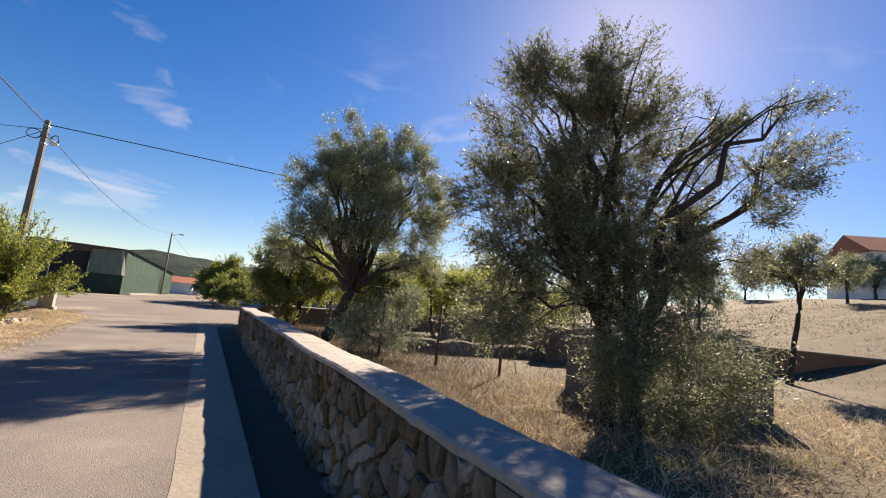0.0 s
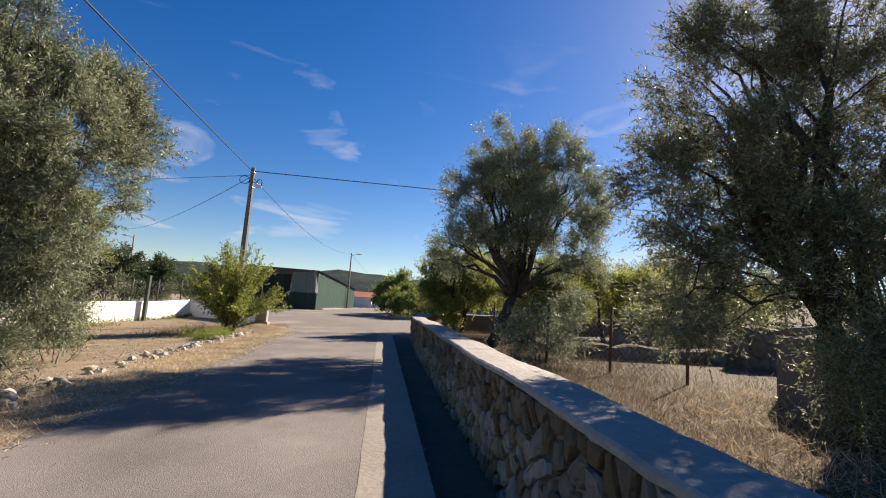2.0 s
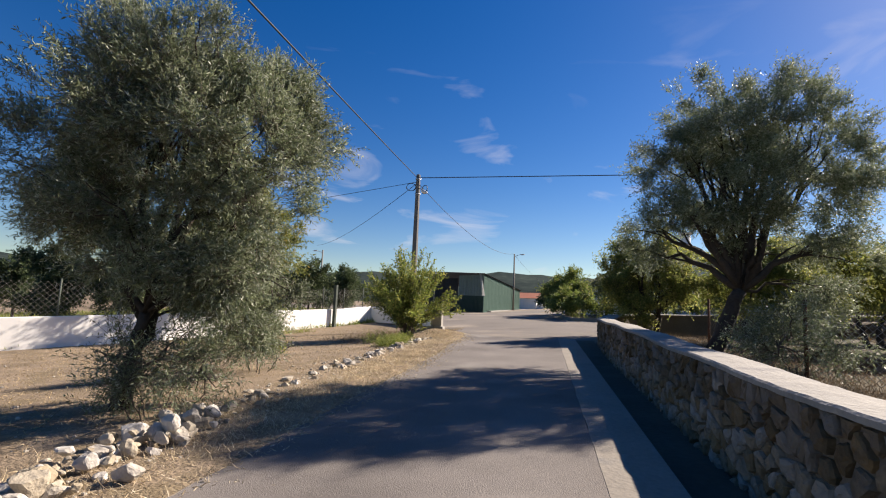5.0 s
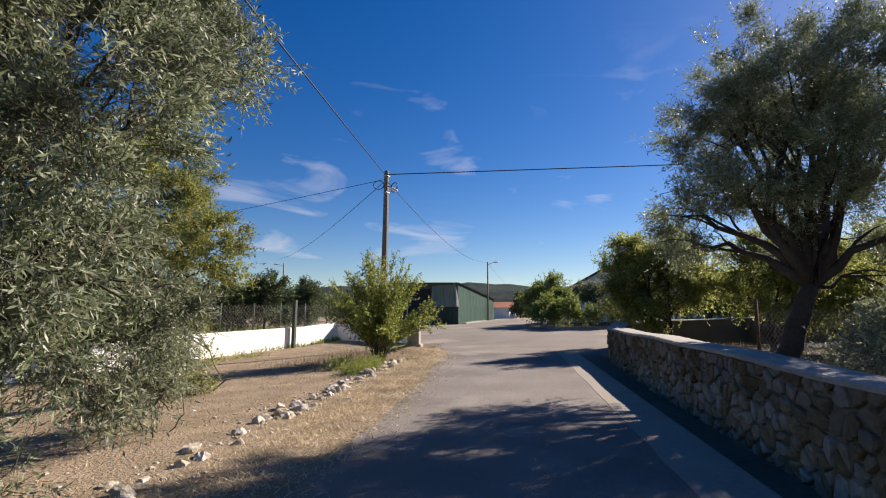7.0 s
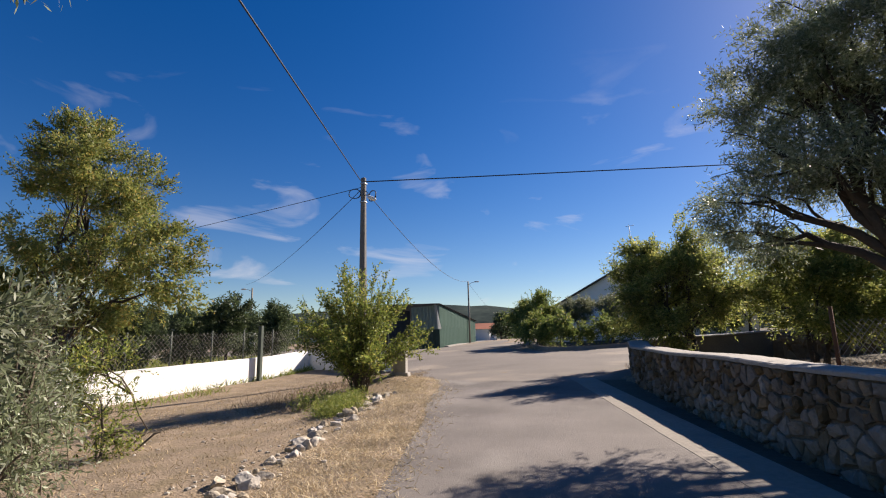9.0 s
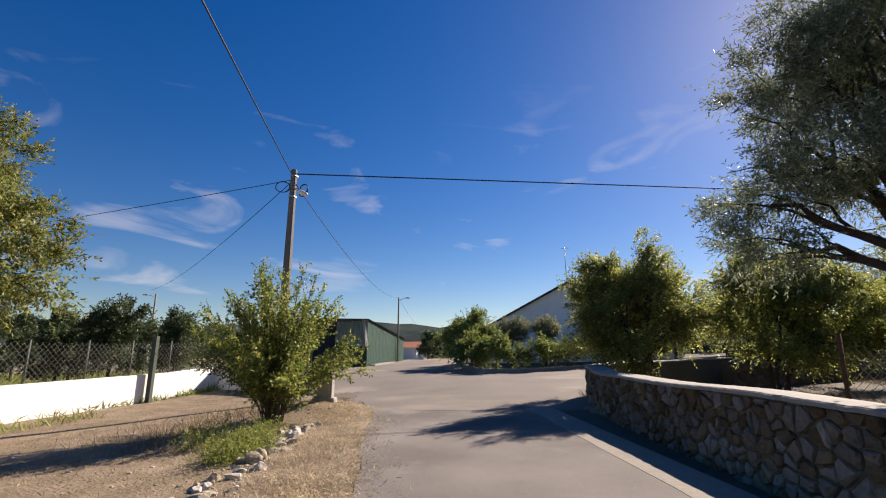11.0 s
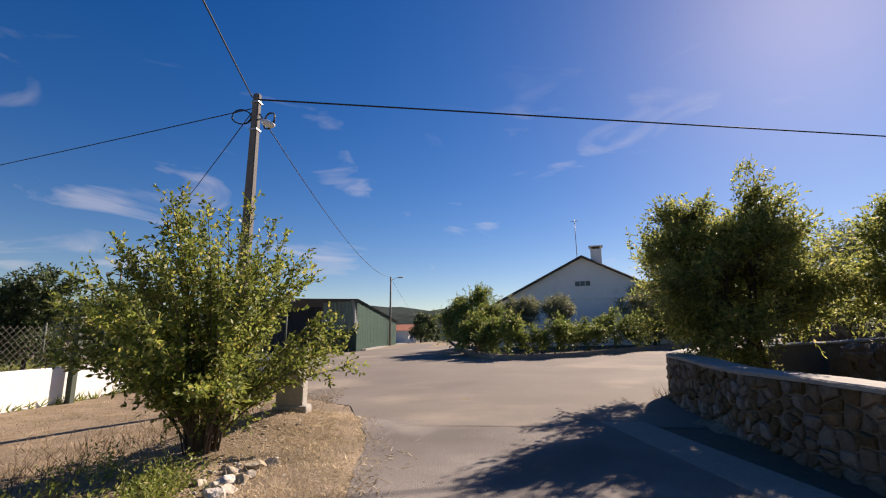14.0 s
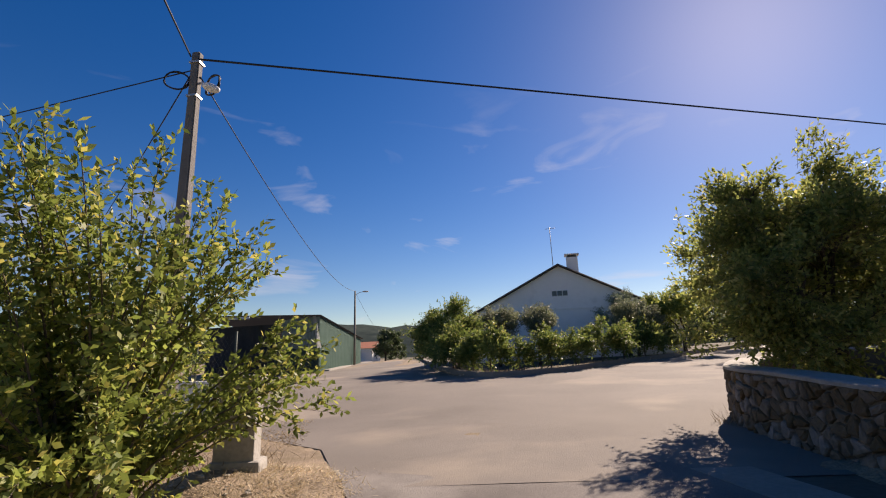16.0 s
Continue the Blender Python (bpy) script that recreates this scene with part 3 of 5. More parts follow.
steps = list(np.arange(0.1, WALL_LEN[-1] - 0.1, 0.12))
stone_wall = thing("stone_wall", (0, 0, 0), "rubble stone wall with a smooth mortar coping", "wall", kind="structure")
v, f = sweep(lambda s: [(-0.034, -0.5), (-0.034, wall_top(s) - 0.05), (-0.47, wall_top(s) - 0.05), (-0.47, -0.5)], steps)
mesh_object("wall_core", v, f, M_MORTAR, stone_wall)
rw = np.random.default_rng(11)


def coping(s):
    t, j = wall_top(s) + 0.008 * noise.noise(Vector((s * 5, 3, 1))), 0.02 * noise.noise(Vector((s * 2.3, 1, 1))) + 0.014 * noise.noise(Vector((s * 8, 1, 1)))
    return [(0.03 + j, t - 0.055), (0.035 + j, t - 0.012), (0.012 + j, t + 0.006), (-0.24, t + 0.016), (-0.50 + j, t + 0.004), (-0.525 + j, t - 0.012), (-0.52 + j, t - 0.055)]


v, f = sweep(coping, steps)
tagged(mesh_object("coping", v, f, M_COPING, stone_wall, False), "smooth grey mortar coping")


def clip(poly, nx_, ny_, c):
    """Keep the part of a polygon where nx*x + ny*y <= c."""
    out = []
    for i in range(len(poly)):
        a, b = poly[i], poly[(i + 1) % len(poly)]
        da, db = nx_ * a[0] + ny_ * a[1] - c, nx_ * b[0] + ny_ * b[1] - c
        if da <= 0:
            out.append(a)
        if da * db < 0:
            t = da / (da - db)
            out.append((a[0] + (b[0] - a[0]) * t, a[1] + (b[1] - a[1]) * t))
    return out


def rubble_cells(rng, s0, s1, z0, z1, w, h):
    """Irregular stone outlines that fill a strip, as polygons in (along, up)."""
    pts = []
    rows = int((z1 - z0) / h)
    for r in range(rows):
        s = s0 - w + rng.uniform(0, w)
        while s < s1 + w:
            pts.append((s, z0 + (r + 0.5) * (z1 - z0) / rows + rng.normal(0, h * 0.36)))
            s += w * rng.choice([0.5, 0.75, 1.0, 1.3, 1.8])
    pts = np.array(pts)
    cells = []
    for p in pts:
        if not s0 < p[0] < s1:
            continue
        poly = [(p[0] - 1, z0), (p[0] + 1, z0), (p[0] + 1, z1), (p[0] - 1, z1)]
        d = np.hypot((pts[:, 0] - p[0]), (pts[:, 1] - p[1]) * w / h * 0.8)
        for q in pts[np.argsort(d)[1:16]]:
            a, b = q[0] - p[0], q[1] - p[1]
            ln = math.hypot(a, b)
            poly = clip(poly, a / ln, b / ln, (a * (p[0] + q[0]) / 2 + b * (p[1] + q[1]) / 2) / ln - 0.013)
            if len(poly) < 3:
                break
        if len(poly) >= 3:
            cells.append(poly)
    return cells


def stone_block(rng, poly, place):
    """A proud stone with a broken outline and worn edges: place(s, z, out) gives the point."""
    cs, cz = np.mean([p[0] for p in poly]), np.mean([p[1] for p in poly])
    edge = []
    for i in range(len(poly)):
        p, q = poly[i], poly[(i + 1) % len(poly)]
        edge.append((p[0] + (cs - p[0]) * 0.05, p[1] + (cz - p[1]) * 0.05))
        if math.hypot(q[0] - p[0], q[1] - p[1]) > 0.07:
            k = rng.uniform(-0.02, 0.07)
            edge.append(((p[0] + q[0]) / 2 * (1 - k) + cs * k, (p[1] + q[1]) / 2 * (1 - k) + cz * k))
    out = rng.uniform(0.0, 0.034)
    tilt, tilt2 = rng.normal(0, 0.08), rng.normal(0, 0.08)
    rings = []
    for k, o in ((1.0, -0.06), (0.985, out - 0.024), (0.87, out), (0.5, out + 0.010)):
        rings.append([place(cs + (p[0] - cs) * k + rng.normal(0, 0.004), cz + (p[1] - cz) * k + rng.normal(0, 0.004), o + (tilt * (p[0] - cs) + tilt2 * (p[1] - cz)) * (o > -0.05) + rng.normal(0, 0.005)) for p in edge])
    n = len(edge)
    verts = [v for r in rings for v in r]
    faces = [(r * n + i, r * n + (i + 1) % n, (r + 1) * n + (i + 1) % n, (r + 1) * n + i) for r in range(3) for i in range(n)]
    faces.append(tuple(range(3 * n, 4 * n)))
    return verts, faces


def wall_place(s, z, o):
    p, nrm = wall_at(s)
    return (p[0] + nrm[0] * o, p[1] + nrm[1] * o, gz(p[0], p[1]) + z)


def stone_parts(parent, cells, place, rng, near, mat, far_mat, name="stone"):
    """Stones in the near stretch are parts of their own; the rest are joined."""
    V, F, count = [], [], 0
    for poly in cells:
        v, f = stone_block(rng, poly, place)
        if near(poly[0][0]) and count < 300:
            mesh_object(name, v, f, mat, parent)
            count += 1
        else:
            o = len(V)
            V += v
            F += [tuple(i + o for i in ff) for ff in f]
    if V:
        tagged(mesh_object("stones", V, F, far_mat, parent), kind="stuff")


# ---- trees along the lane ----
tree("olive_tree", (-8.6, 5.3, gz(-8.6, 5.3)), [(0.2, 0.2, 4.3, 2.0, 2.0, 1.7), (1.5, 0.4, 3.4, 1.5, 1.5, 1.5), (-1.5, -0.3, 3.6, 1.7, 1.7, 1.6), (0.3, 0.0, 2.6, 1.8, 1.7, 1.1), (1.9, 0.6, 1.85, 0.9, 0.8, 0.65), (-0.7, 0.2, 5.5, 1.1, 1.1, 0.9), (0.9, 0.3, 5.2, 1.0, 1.0, 0.8), (-2.3, 0.3, 2.8, 1.0, 1.0, 0.8), (1.0, 1.6, 1.45, 0.5, 0.5, 0.55), (0.5, 1.1, 1.7, 0.8, 0.8, 0.6), (1.4, 2.2, 4.4, 0.9, 0.9, 0.8), (0.8, 1.6, 5.0, 1.0, 1.0, 0.9), (1.2, 1.7, 1.9, 0.6, 0.6, 0.5), (0.7, 0.3, 2.1, 1.4, 1.2, 0.7), (1.6, 0.6, 2.6, 1.0, 1.0, 0.7)],
     L_OLIVE, "grey-green olive tree with low hanging branches", "olive tree", 21, 0.10, 1.3, 17000, 0.34, 15, (0.078, 0.0165), 3, puffs=7, clump=0.14, puff=(0.28, 0.47), twig_sticks=True, group="olive trees")
tree("olive_shoots", (-7.35, 5.25, gz(-7.35, 5.25)), [(0, 0, 0.8, 0.5, 0.45, 0.6), (-0.7, -0.1, 0.6, 0.5, 0.4, 0.5), (0.2, 0.4, 0.6, 0.35, 0.35, 0.45), (-1.2, 0, 0.7, 0.5, 0.4, 0.5)],
     L_OLIVE, "leafy suckers round the foot of an olive tree", "shrub", 22, 0.011, 0.3, 850, 0.34, 10, (0.07, 0.016), 5, M_TWIG, twig_sticks=True)
tree("olive_tree", (4.15, 6.6, gz(4.15, 6.6)), [(-0.4, 0, 4.2, 1.9, 1.8, 1.6), (-1.7, 0.1, 3.4, 1.3, 1.3, 1.5), (1.2, 0, 3.9, 1.5, 1.5, 1.3), (-0.2, 0.2, 5.6, 1.8, 1.5, 1.0), (-1.9, 0.2, 1.9, 0.8, 0.9, 0.9), (1.8, 0.2, 2.8, 0.8, 0.8, 0.7), (-1.6, 0, 5.3, 0.9, 0.9, 0.7), (1.7, 0.1, 5.3, 0.9, 0.8, 0.7), (2.9, -0.2, 4.7, 0.7, 0.6, 0.5), (2.7, -0.2, 5.6, 0.7, 0.6, 0.4), (0.6, 0, 2.4, 1.3, 1.0, 0.8), (-0.9, -0.2, 2.2, 1.2, 1.0, 0.8), (-1.9, 0.1, 2.7, 0.9, 0.9, 0.8), (-0.4, 0.1, 3.0, 1.3, 1.0, 0.7), (-2.1, 0.2, 4.2, 0.8, 0.8, 0.9)],
     L_OLIVE2, "large old olive tree standing against the sun", "olive tree", 23, 0.19, 1.5, 11500, 0.34, 13, (0.078, 0.018), 2, twig_sticks=True, puffs=6, clump=0.13, puff=(0.26, 0.44), group="olive trees")
tree("olive_shoots", (4.1, 6.05, gz(4.1, 6.05)), [(-0.3, 0, 0.8, 0.7, 0.5, 0.7), (0.8, 0.1, 0.7, 0.7, 0.45, 0.6), (0.2, 0, 1.7, 0.8, 0.5, 0.8), (1.3, 0.1, 0.5, 0.45, 0.4, 0.45), (-0.2, 0, 2.5, 0.8, 0.5, 0.7), (0.1, -0.1, 1.2, 0.7, 0.4, 0.6), (0.9, 0.1, 1.3, 0.6, 0.4, 0.6), (1.5, 0.1, 0.9, 0.5, 0.4, 0.7), (0.5, 0.0, 0.4, 0.9, 0.4, 0.4)],
     L_OLIVE2, "dense suckers round an old olive stump", "shrub", 24, 0.022, 0.35, 4600, 0.34, 10, (0.07, 0.015), 6, M_TWIG)
tree("olive_tree", (-0.95, 15.3, gz(-0.95, 15.3)), [(0.6, 0.2, 5.3, 2.1, 2.0, 1.6), (-1.0, 0.1, 4.5, 1.2, 1.3, 1.2), (2.4, 0.1, 4.7, 1.5, 1.5, 1.4), (0.0, 0.1, 6.7, 1.1, 1.1, 0.9), (1.8, 0.1, 6.8, 1.1, 1.1, 0.8), (-1.3, 0.3, 3.5, 0.9, 1.0, 0.6), (2.9, 0.4, 3.1, 1.2, 1.2, 1.0), (1.2, 1.0, 3.3, 1.3, 1.1, 0.7), (2.7, 1.0, 1.8, 1.1, 1.0, 0.9), (1.0, -0.2, 6.0, 1.8, 1.4, 1.0), (1.2, -0.6, 4.3, 1.6, 1.1, 1.0), (2.3, 0.0, 5.8, 1.2, 1.1, 1.0), (-0.5, 0.0, 5.7, 1.1, 1.1, 0.9), (0.0, 1.0, 3.9, 1.2, 1.0, 0.8), (-0.4, -0.4, 3.8, 1.1, 0.9, 0.7), (1.2, 0.0, 3.6, 1.7, 1.4, 0.8), (-1.3, 0.2, 2.9, 0.7, 0.9, 0.5), (0.9, -0.3, 5.1, 1.9, 1.3, 1.2)],
     L_OLIVE, "round-crowned olive tree behind a stone wall", "olive tree", 25, 0.21, 2.0, 15500, 0.40, 13, (0.085, 0.021), 1, puffs=7, clump=0.13, puff=(0.28, 0.47), lean=(0.75, 0.15), group="olive trees")
tree("olive_shrub", (0.5, 13.2, gz(0.5, 13.2)), [(0, 0, 0.9, 0.9, 0.7, 0.8), (0.7, 0, 0.7, 0.7, 0.6, 0.6), (-0.7, 0, 0.8, 0.7, 0.6, 0.6)], L_OLIVE, "low grey-green shrub in dry grass", "shrub", 26, 0.02, 0.3, 1100, 0.34, 10, (0.075, 0.02), 4, M_TWIG)
stem_bush("quince_bush", (-12.15, 18.85, gz(-12.15, 18.85)), L_QUINCE, "leafy yellow-green quince bush with upright shoots", "bush", 27, 78, 1.95, 3.8, (0.085, 0.042))
tree("almond_tree", (-2.9, 23.4, gz(-2.9, 23.4)), [(-0.5, 0, 2.3, 1.4, 1.4, 1.0), (-1.4, -0.2, 2.9, 0.9, 0.9, 0.9), (0.5, 0, 3.1, 1.1, 1.1, 1.0), (-0.9, 0, 3.8, 0.6, 0.6, 0.7), (0.2, 0, 4.0, 0.5, 0.5, 0.6), (1.0, 0.2, 2.0, 1.0, 1.0, 0.7), (-1.2, 0.2, 1.5, 0.8, 0.8, 0.5), (-0.3, 1.4, 2.9, 1.2, 1.1, 1.1), (1.1, 1.2, 2.9, 0.9, 1.0, 0.9), (0.3, -0.5, 1.5, 0.9, 0.7, 0.5), (-0.6, -0.4, 1.2, 0.9, 0.7, 0.5), (1.5, 0.1, 2.5, 0.9, 0.9, 0.8), (-0.4, -0.3, 3.2, 1.0, 0.9, 0.7)],
     L_ALMOND, "bushy almond tree behind the end of the wall", "almond tree", 28, 0.085, 0.9, 5800, 0.5, 12, (0.10, 0.044), 3, group="almond trees", twig_sticks=True, puffs=7, clump=0.16)
tree("almond_tree", (0.5, 23.3, gz(0.5, 23.3)), [(0, 0, 2.4, 1.3, 1.3, 1.0), (0.9, -0.2, 1.5, 1.0, 0.9, 0.6), (1.2, 0, 2.7, 1.2, 1.2, 1.0), (-0.6, 0, 3.0, 0.9, 0.9, 0.8), (0.5, 0, 3.4, 0.8, 0.8, 0.7), (-0.7, -0.1, 1.7, 0.8, 0.8, 0.6), (0.2, -0.5, 1.3, 1.1, 0.8, 0.5), (1.9, -0.3, 1.8, 0.9, 0.9, 0.8), (2.0, 0.2, 2.9, 0.9, 0.9, 0.8)],
     L_ALMOND, "bushy almond tree with yellow-green leaves", "almond tree", 29, 0.08, 0.9, 4700, 0.5, 12, (0.10, 0.044), 3, group="almond trees", puffs=7, clump=0.16)
tree("almond_tree", (3.9, 21.5, gz(3.9, 21.5)), [(0, 0, 2.2, 1.5, 1.4, 1.1), (1.3, 0, 2.5, 1.2, 1.2, 1.0), (-0.8, 0, 2.8, 1.0, 1.0, 0.8)],
     L_ALMOND, "bushy almond tree in a dry garden", "almond tree", 30, 0.11, 0.9, 2200, 0.5, 12, (0.10, 0.042), 3, group="almond trees", puffs=7)
tree("ash_tree", (-21.7, 16.5, gz(-21.7, 16.5)), [(0, 0, 6.0, 2.6, 2.6, 2.0), (2.2, 0, 5.0, 1.9, 2.0, 1.5), (3.6, 0.2, 3.8, 1.3, 1.4, 0.9), (-2.0, 0, 5.6, 2.2, 2.2, 1.8), (0.2, 0, 8.4, 1.8, 1.8, 1.5), (-0.6, 0, 9.9, 1.1, 1.1, 1.0), (-1.8, 0, 7.8, 1.6, 1.6, 1.4), (1.4, 0, 7.0, 1.5, 1.5, 1.2), (1.6, 0, 3.4, 1.8, 1.6, 0.9), (-1.4, 0, 3.0, 1.8, 1.6, 0.9), (-3.2, 0.2, 4.4, 1.6, 1.6, 1.3)],
     L_YELLOW, "broad tree with leaves turning yellow", "tree", 31, 0.16, 1.8, 9000, 0.5, 12, (0.12, 0.046), 2, clump=0.2, up=0.15, puffs=7)
tree("olive_shrub", (-9.5, 8.7, gz(-9.5, 8.7)), [(0, 0, 1.0, 0.55, 0.5, 0.6), (-0.5, 0.2, 1.2, 0.6, 0.5, 0.6), (0.35, -0.2, 0.7, 0.4, 0.4, 0.45), (-0.9, 0, 0.8, 0.6, 0.5, 0.6), (-0.2, 0, 1.7, 0.35, 0.35, 0.35)],
     L_OLIVE, "low grey-green shrub beside an olive tree", "shrub", 36, 0.011, 0.3, 1500, 0.36, 10, (0.075, 0.02), 5, M_TWIG, twig_sticks=True)
tree("yellowing_shrub", (-12.6, 11.6, gz(-12.6, 11.6)), [(0, 0, 0.7, 0.5, 0.5, 0.5), (-0.6, 0, 0.9, 0.6, 0.5, 0.6), (0.3, 0.1, 0.35, 0.4, 0.4, 0.3), (-0.4, 0, 1.5, 0.4, 0.4, 0.4)],
     L_QUINCE, "low yellow-green shrub on bare ground", "shrub", 37, 0.02, 0.3, 480, 0.36, 10, (0.075, 0.03), 5, M_TWIG, twig_sticks=True)
for k, (x, y, s) in enumerate([(-24.6, 25.8, 1.0), (-27.5, 22.5, 0.8), (-25.5, 30.5, 0.75), (-29, 27, 0.7), (-27, 12, 1), (-26.5, 7, 1), (-29, 16, 1), (-31, 3, 1), (-33, 31, 1), (-30, 36, 1), (-34, 8, 1), (-36, 14, 1), (-35, 20, 1), (-38, 26, 1), (-40, 33, 1), (-37, 40, 1), (-34, -2, 1), (-44, 20, 1), (-46, 28, 1)]):
    if k == 0:
        fig = tree("garden_tree", (x, y, gz(x, y)), [(0, 0, 2.8, 1.4, 1.4, 1.2), (0.5, 0, 3.8, 0.8, 0.8, 0.8), (-0.8, 0, 2.6, 1.0, 1.0, 0.9), (0.6, 0.3, 1.9, 1.0, 1.0, 0.6), (-0.4, -0.3, 3.5, 0.6, 0.6, 0.7)], L_FIG, "dark-leaved garden tree behind a fence", "tree", 33, 0.09, 1.5, 1500, 0.45, 12, (0.14, 0.06), 1, group="garden trees")
    else:
        copy_thing(fig, pose(x, y, gz(x, y) - 0.3, 0, 0, 70 * k))

# olive grove and garden trees farther off
far_olive = tree("olive_tree", (7.5, 27.5, gz(7.5, 27.5)), [(0, 0, 2.9, 2.0, 2.0, 1.4), (1.2, 0.2, 2.6, 1.4, 1.4, 1.1), (-1.3, 0, 2.8, 1.4, 1.5, 1.1), (0.2, 0, 3.9, 1.3, 1.3, 0.9)],
                 L_OLIVE, "distant grey-green olive tree in dry grass", "olive tree", 41, 0.14, 1.2, 1900, 0.55, 12, (0.13, 0.045), 1, group="far olive trees")
rg = np.random.default_rng(4)
for k, (x, y) in enumerate([(3.2, 31.0), (12.5, 34), (16, 42), (5.5, 41), (22, 47), (1, 52), (10, 54), (28, 60), (34, 44), (18, 64), (6, 66), (40, 66), (30, 80), (48, 52), (13, 80), (24, 30), (44, 36), (55, 42), (60, 66), (52, 24)]):
    copy_thing(far_olive, pose(x, y, gz(x, y) - 0.1, 0, 0, 47 * k))
light_bush = tree("young_tree", (6.5, 25.0, gz(6.5, 25.0)), [(0, 0, 1.6, 0.9, 0.9, 0.7), (0.4, 0, 2.1, 0.6, 0.6, 0.5)], L_QUINCE, "young bright-green tree in the dry field", "tree", 42, 0.04, 0.9, 520, 0.45, 10, (0.12, 0.05), 1, M_TWIG, group="young trees")
for k, (x, y) in enumerate([(4.2, 27.2), (9.8, 22.5), (12.5, 30.5), (8.6, 33.0)]):
    copy_thing(light_bush, pose(x, y, gz(x, y) - 0.05, 0, 0, 80 * k))
tree("small_round_tree", (14.4, 13.6, gz(14.4, 13.6)), [(0.5, 0, 4.2, 1.25, 1.25, 0.95), (-0.1, 0, 3.8, 0.9, 0.9, 0.7), (0.9, 0, 3.9, 0.8, 0.8, 0.7)], L_OLIVE2, "small round-topped tree on a slanting trunk", "tree", 43, 0.10, 2.9, 1400, 0.35, 11, (0.10, 0.04), 1, lean=(0.45, 0))
wood = tree("woodland_tree", (-60, 96, gz(-60, 96)), [(0, 0, 3.2, 2.6, 2.6, 2.2), (2.0, 0, 2.6, 2.0, 2.0, 1.6), (-2.0, 0, 2.8, 2.0, 2.0, 1.8), (0.3, 0, 5.0, 1.5, 1.5, 1.2)], L_FIG, "dark woodland tree in the distance", "tree", 44, 0.2, 1.2, 900, 0.9, 10, (0.34, 0.15), 1, group="distant trees")
for k in range(54):
    if k < 24:
        x, y = -125 + 4.4 * k + rg.normal(0, 2), 92 + rg.uniform(-14, 30) + max(0, 60 - abs(-125 + 4.4 * k)) * 0.5
    else:
        x, y = 8 + 3.6 * (k - 24) + rg.normal(0, 2), 96 + rg.uniform(-16, 30)
    copy_thing(wood, pose(x, y, gz(x, y) - 0.3, 0, 0, 53 * k))

# ---- the garden across the crossing: vines, clipped shrubs, low kerb ----
vine = tree("vine_shrub", (-11.2, 42.4, gz(-11.2, 42.4)), [(0, 0, 1.35, 0.85, 0.55, 0.5), (0.6, 0, 1.6, 0.5, 0.4, 0.4), (-0.6, 0.1, 1.25, 0.5, 0.4, 0.45), (0.2, 0, 0.75, 0.5, 0.3, 0.35), (-0.2, 0, 1.9, 0.3, 0.3, 0.35)], L_HEDGE, "trained green vine shrub on a thin stem", "vine", 51, 0.045, 0.7, 560, 0.55, 9, (0.15, 0.09), 1, M_TWIG, group="row of vines", clump=0.2, puffs=0, up=0.5)
for k, (x, y, s) in enumerate([(-10.7, 40.9, 0.95), (-9.9, 39.7, 0.8), (-9.0, 38.9, 0.95), (-7.6, 39.0, 0.65), (-6.0, 39.7, 0.85), (-4.6, 40.9, 0.75), (-2.9, 42.6, 0.95), (-1.3, 44.4, 0.9), (0.4, 46.2, 0.95), (2.0, 47.8, 0.9), (-12.3, 46.6, 1.3), (-13.2, 49.2, 1.2)]):
    copy_thing(vine, pose(x, y, gz(x, y), 0, 0, 61 * k) @ Matrix.Diagonal((s, s, s, 1)))
tree("tall_shrub", (-11.3, 44.6, gz(-11.3, 44.6)), [(0, 0, 2.4, 1.7, 1.7, 1.5), (-1.4, 1.0, 2.2, 1.3, 1.3, 1.3), (1.0, -0.4, 2.0, 1.0, 1.0, 1.0), (0.2, 0, 3.6, 1.0, 1.0, 0.8)], L_HEDGE, "tall dense shrub at the corner of the garden", "shrub", 52, 0.08, 0.8, 2400, 0.6, 11, (0.15, 0.065), 4, M_TWIG, up=0.8)
for k, (x, y) in enumerate([(-8.6, 46.6), (-6.0, 46.4), (0.6, 48.2)]):
    if k == 0:
        rb = tree("round_olive_bush", (x, y, gz(x, y)), [(0, 0, 2.6, 1.3, 1.3, 0.95), (0.6, 0, 2.9, 0.9, 0.9, 0.7), (-0.7, 0, 2.7, 0.9, 0.9, 0.7)], L_OLIVE2, "clipped round olive bush before a white house", "bush", 53, 0.10, 1.6, 1500, 0.4, 11, (0.13, 0.045), 1, group="clipped bushes")
    else:
        copy_thing(rb, pose(x, y, gz(x, y), 0, 0, 80 * k))
tree("garden_tree", (4.0, 49.5, gz(4.0, 49.5)), [(0, 0, 3.6, 2.2, 2.2, 1.8), (1.8, 0, 3.0, 1.8, 1.8, 1.4), (-1.4, 0, 3.0, 1.5, 1.5, 1.2)], L_QUINCE, "leafy green tree beside a white house", "tree", 54, 0.14, 1.4, 1700, 0.6, 11, (0.17, 0.075), 1)
curb_line = [tuple(p) for p in spline([(-22.5, 92), (-17.0, 66), (-12.2, 45.2), (-10.35, 39.2), (-8.85, 37.3), (-5.8, 38.35), (-2.4, 42.3), (6, 51.4), (28, 76)], 1.2)]
strip("garden_kerb", curb_line, [(x + 0.25, y + 0.25) for x, y in curb_line], M_CONCRETE, 0.22, "low weathered concrete kerb round a garden", "kerb", 0.5)

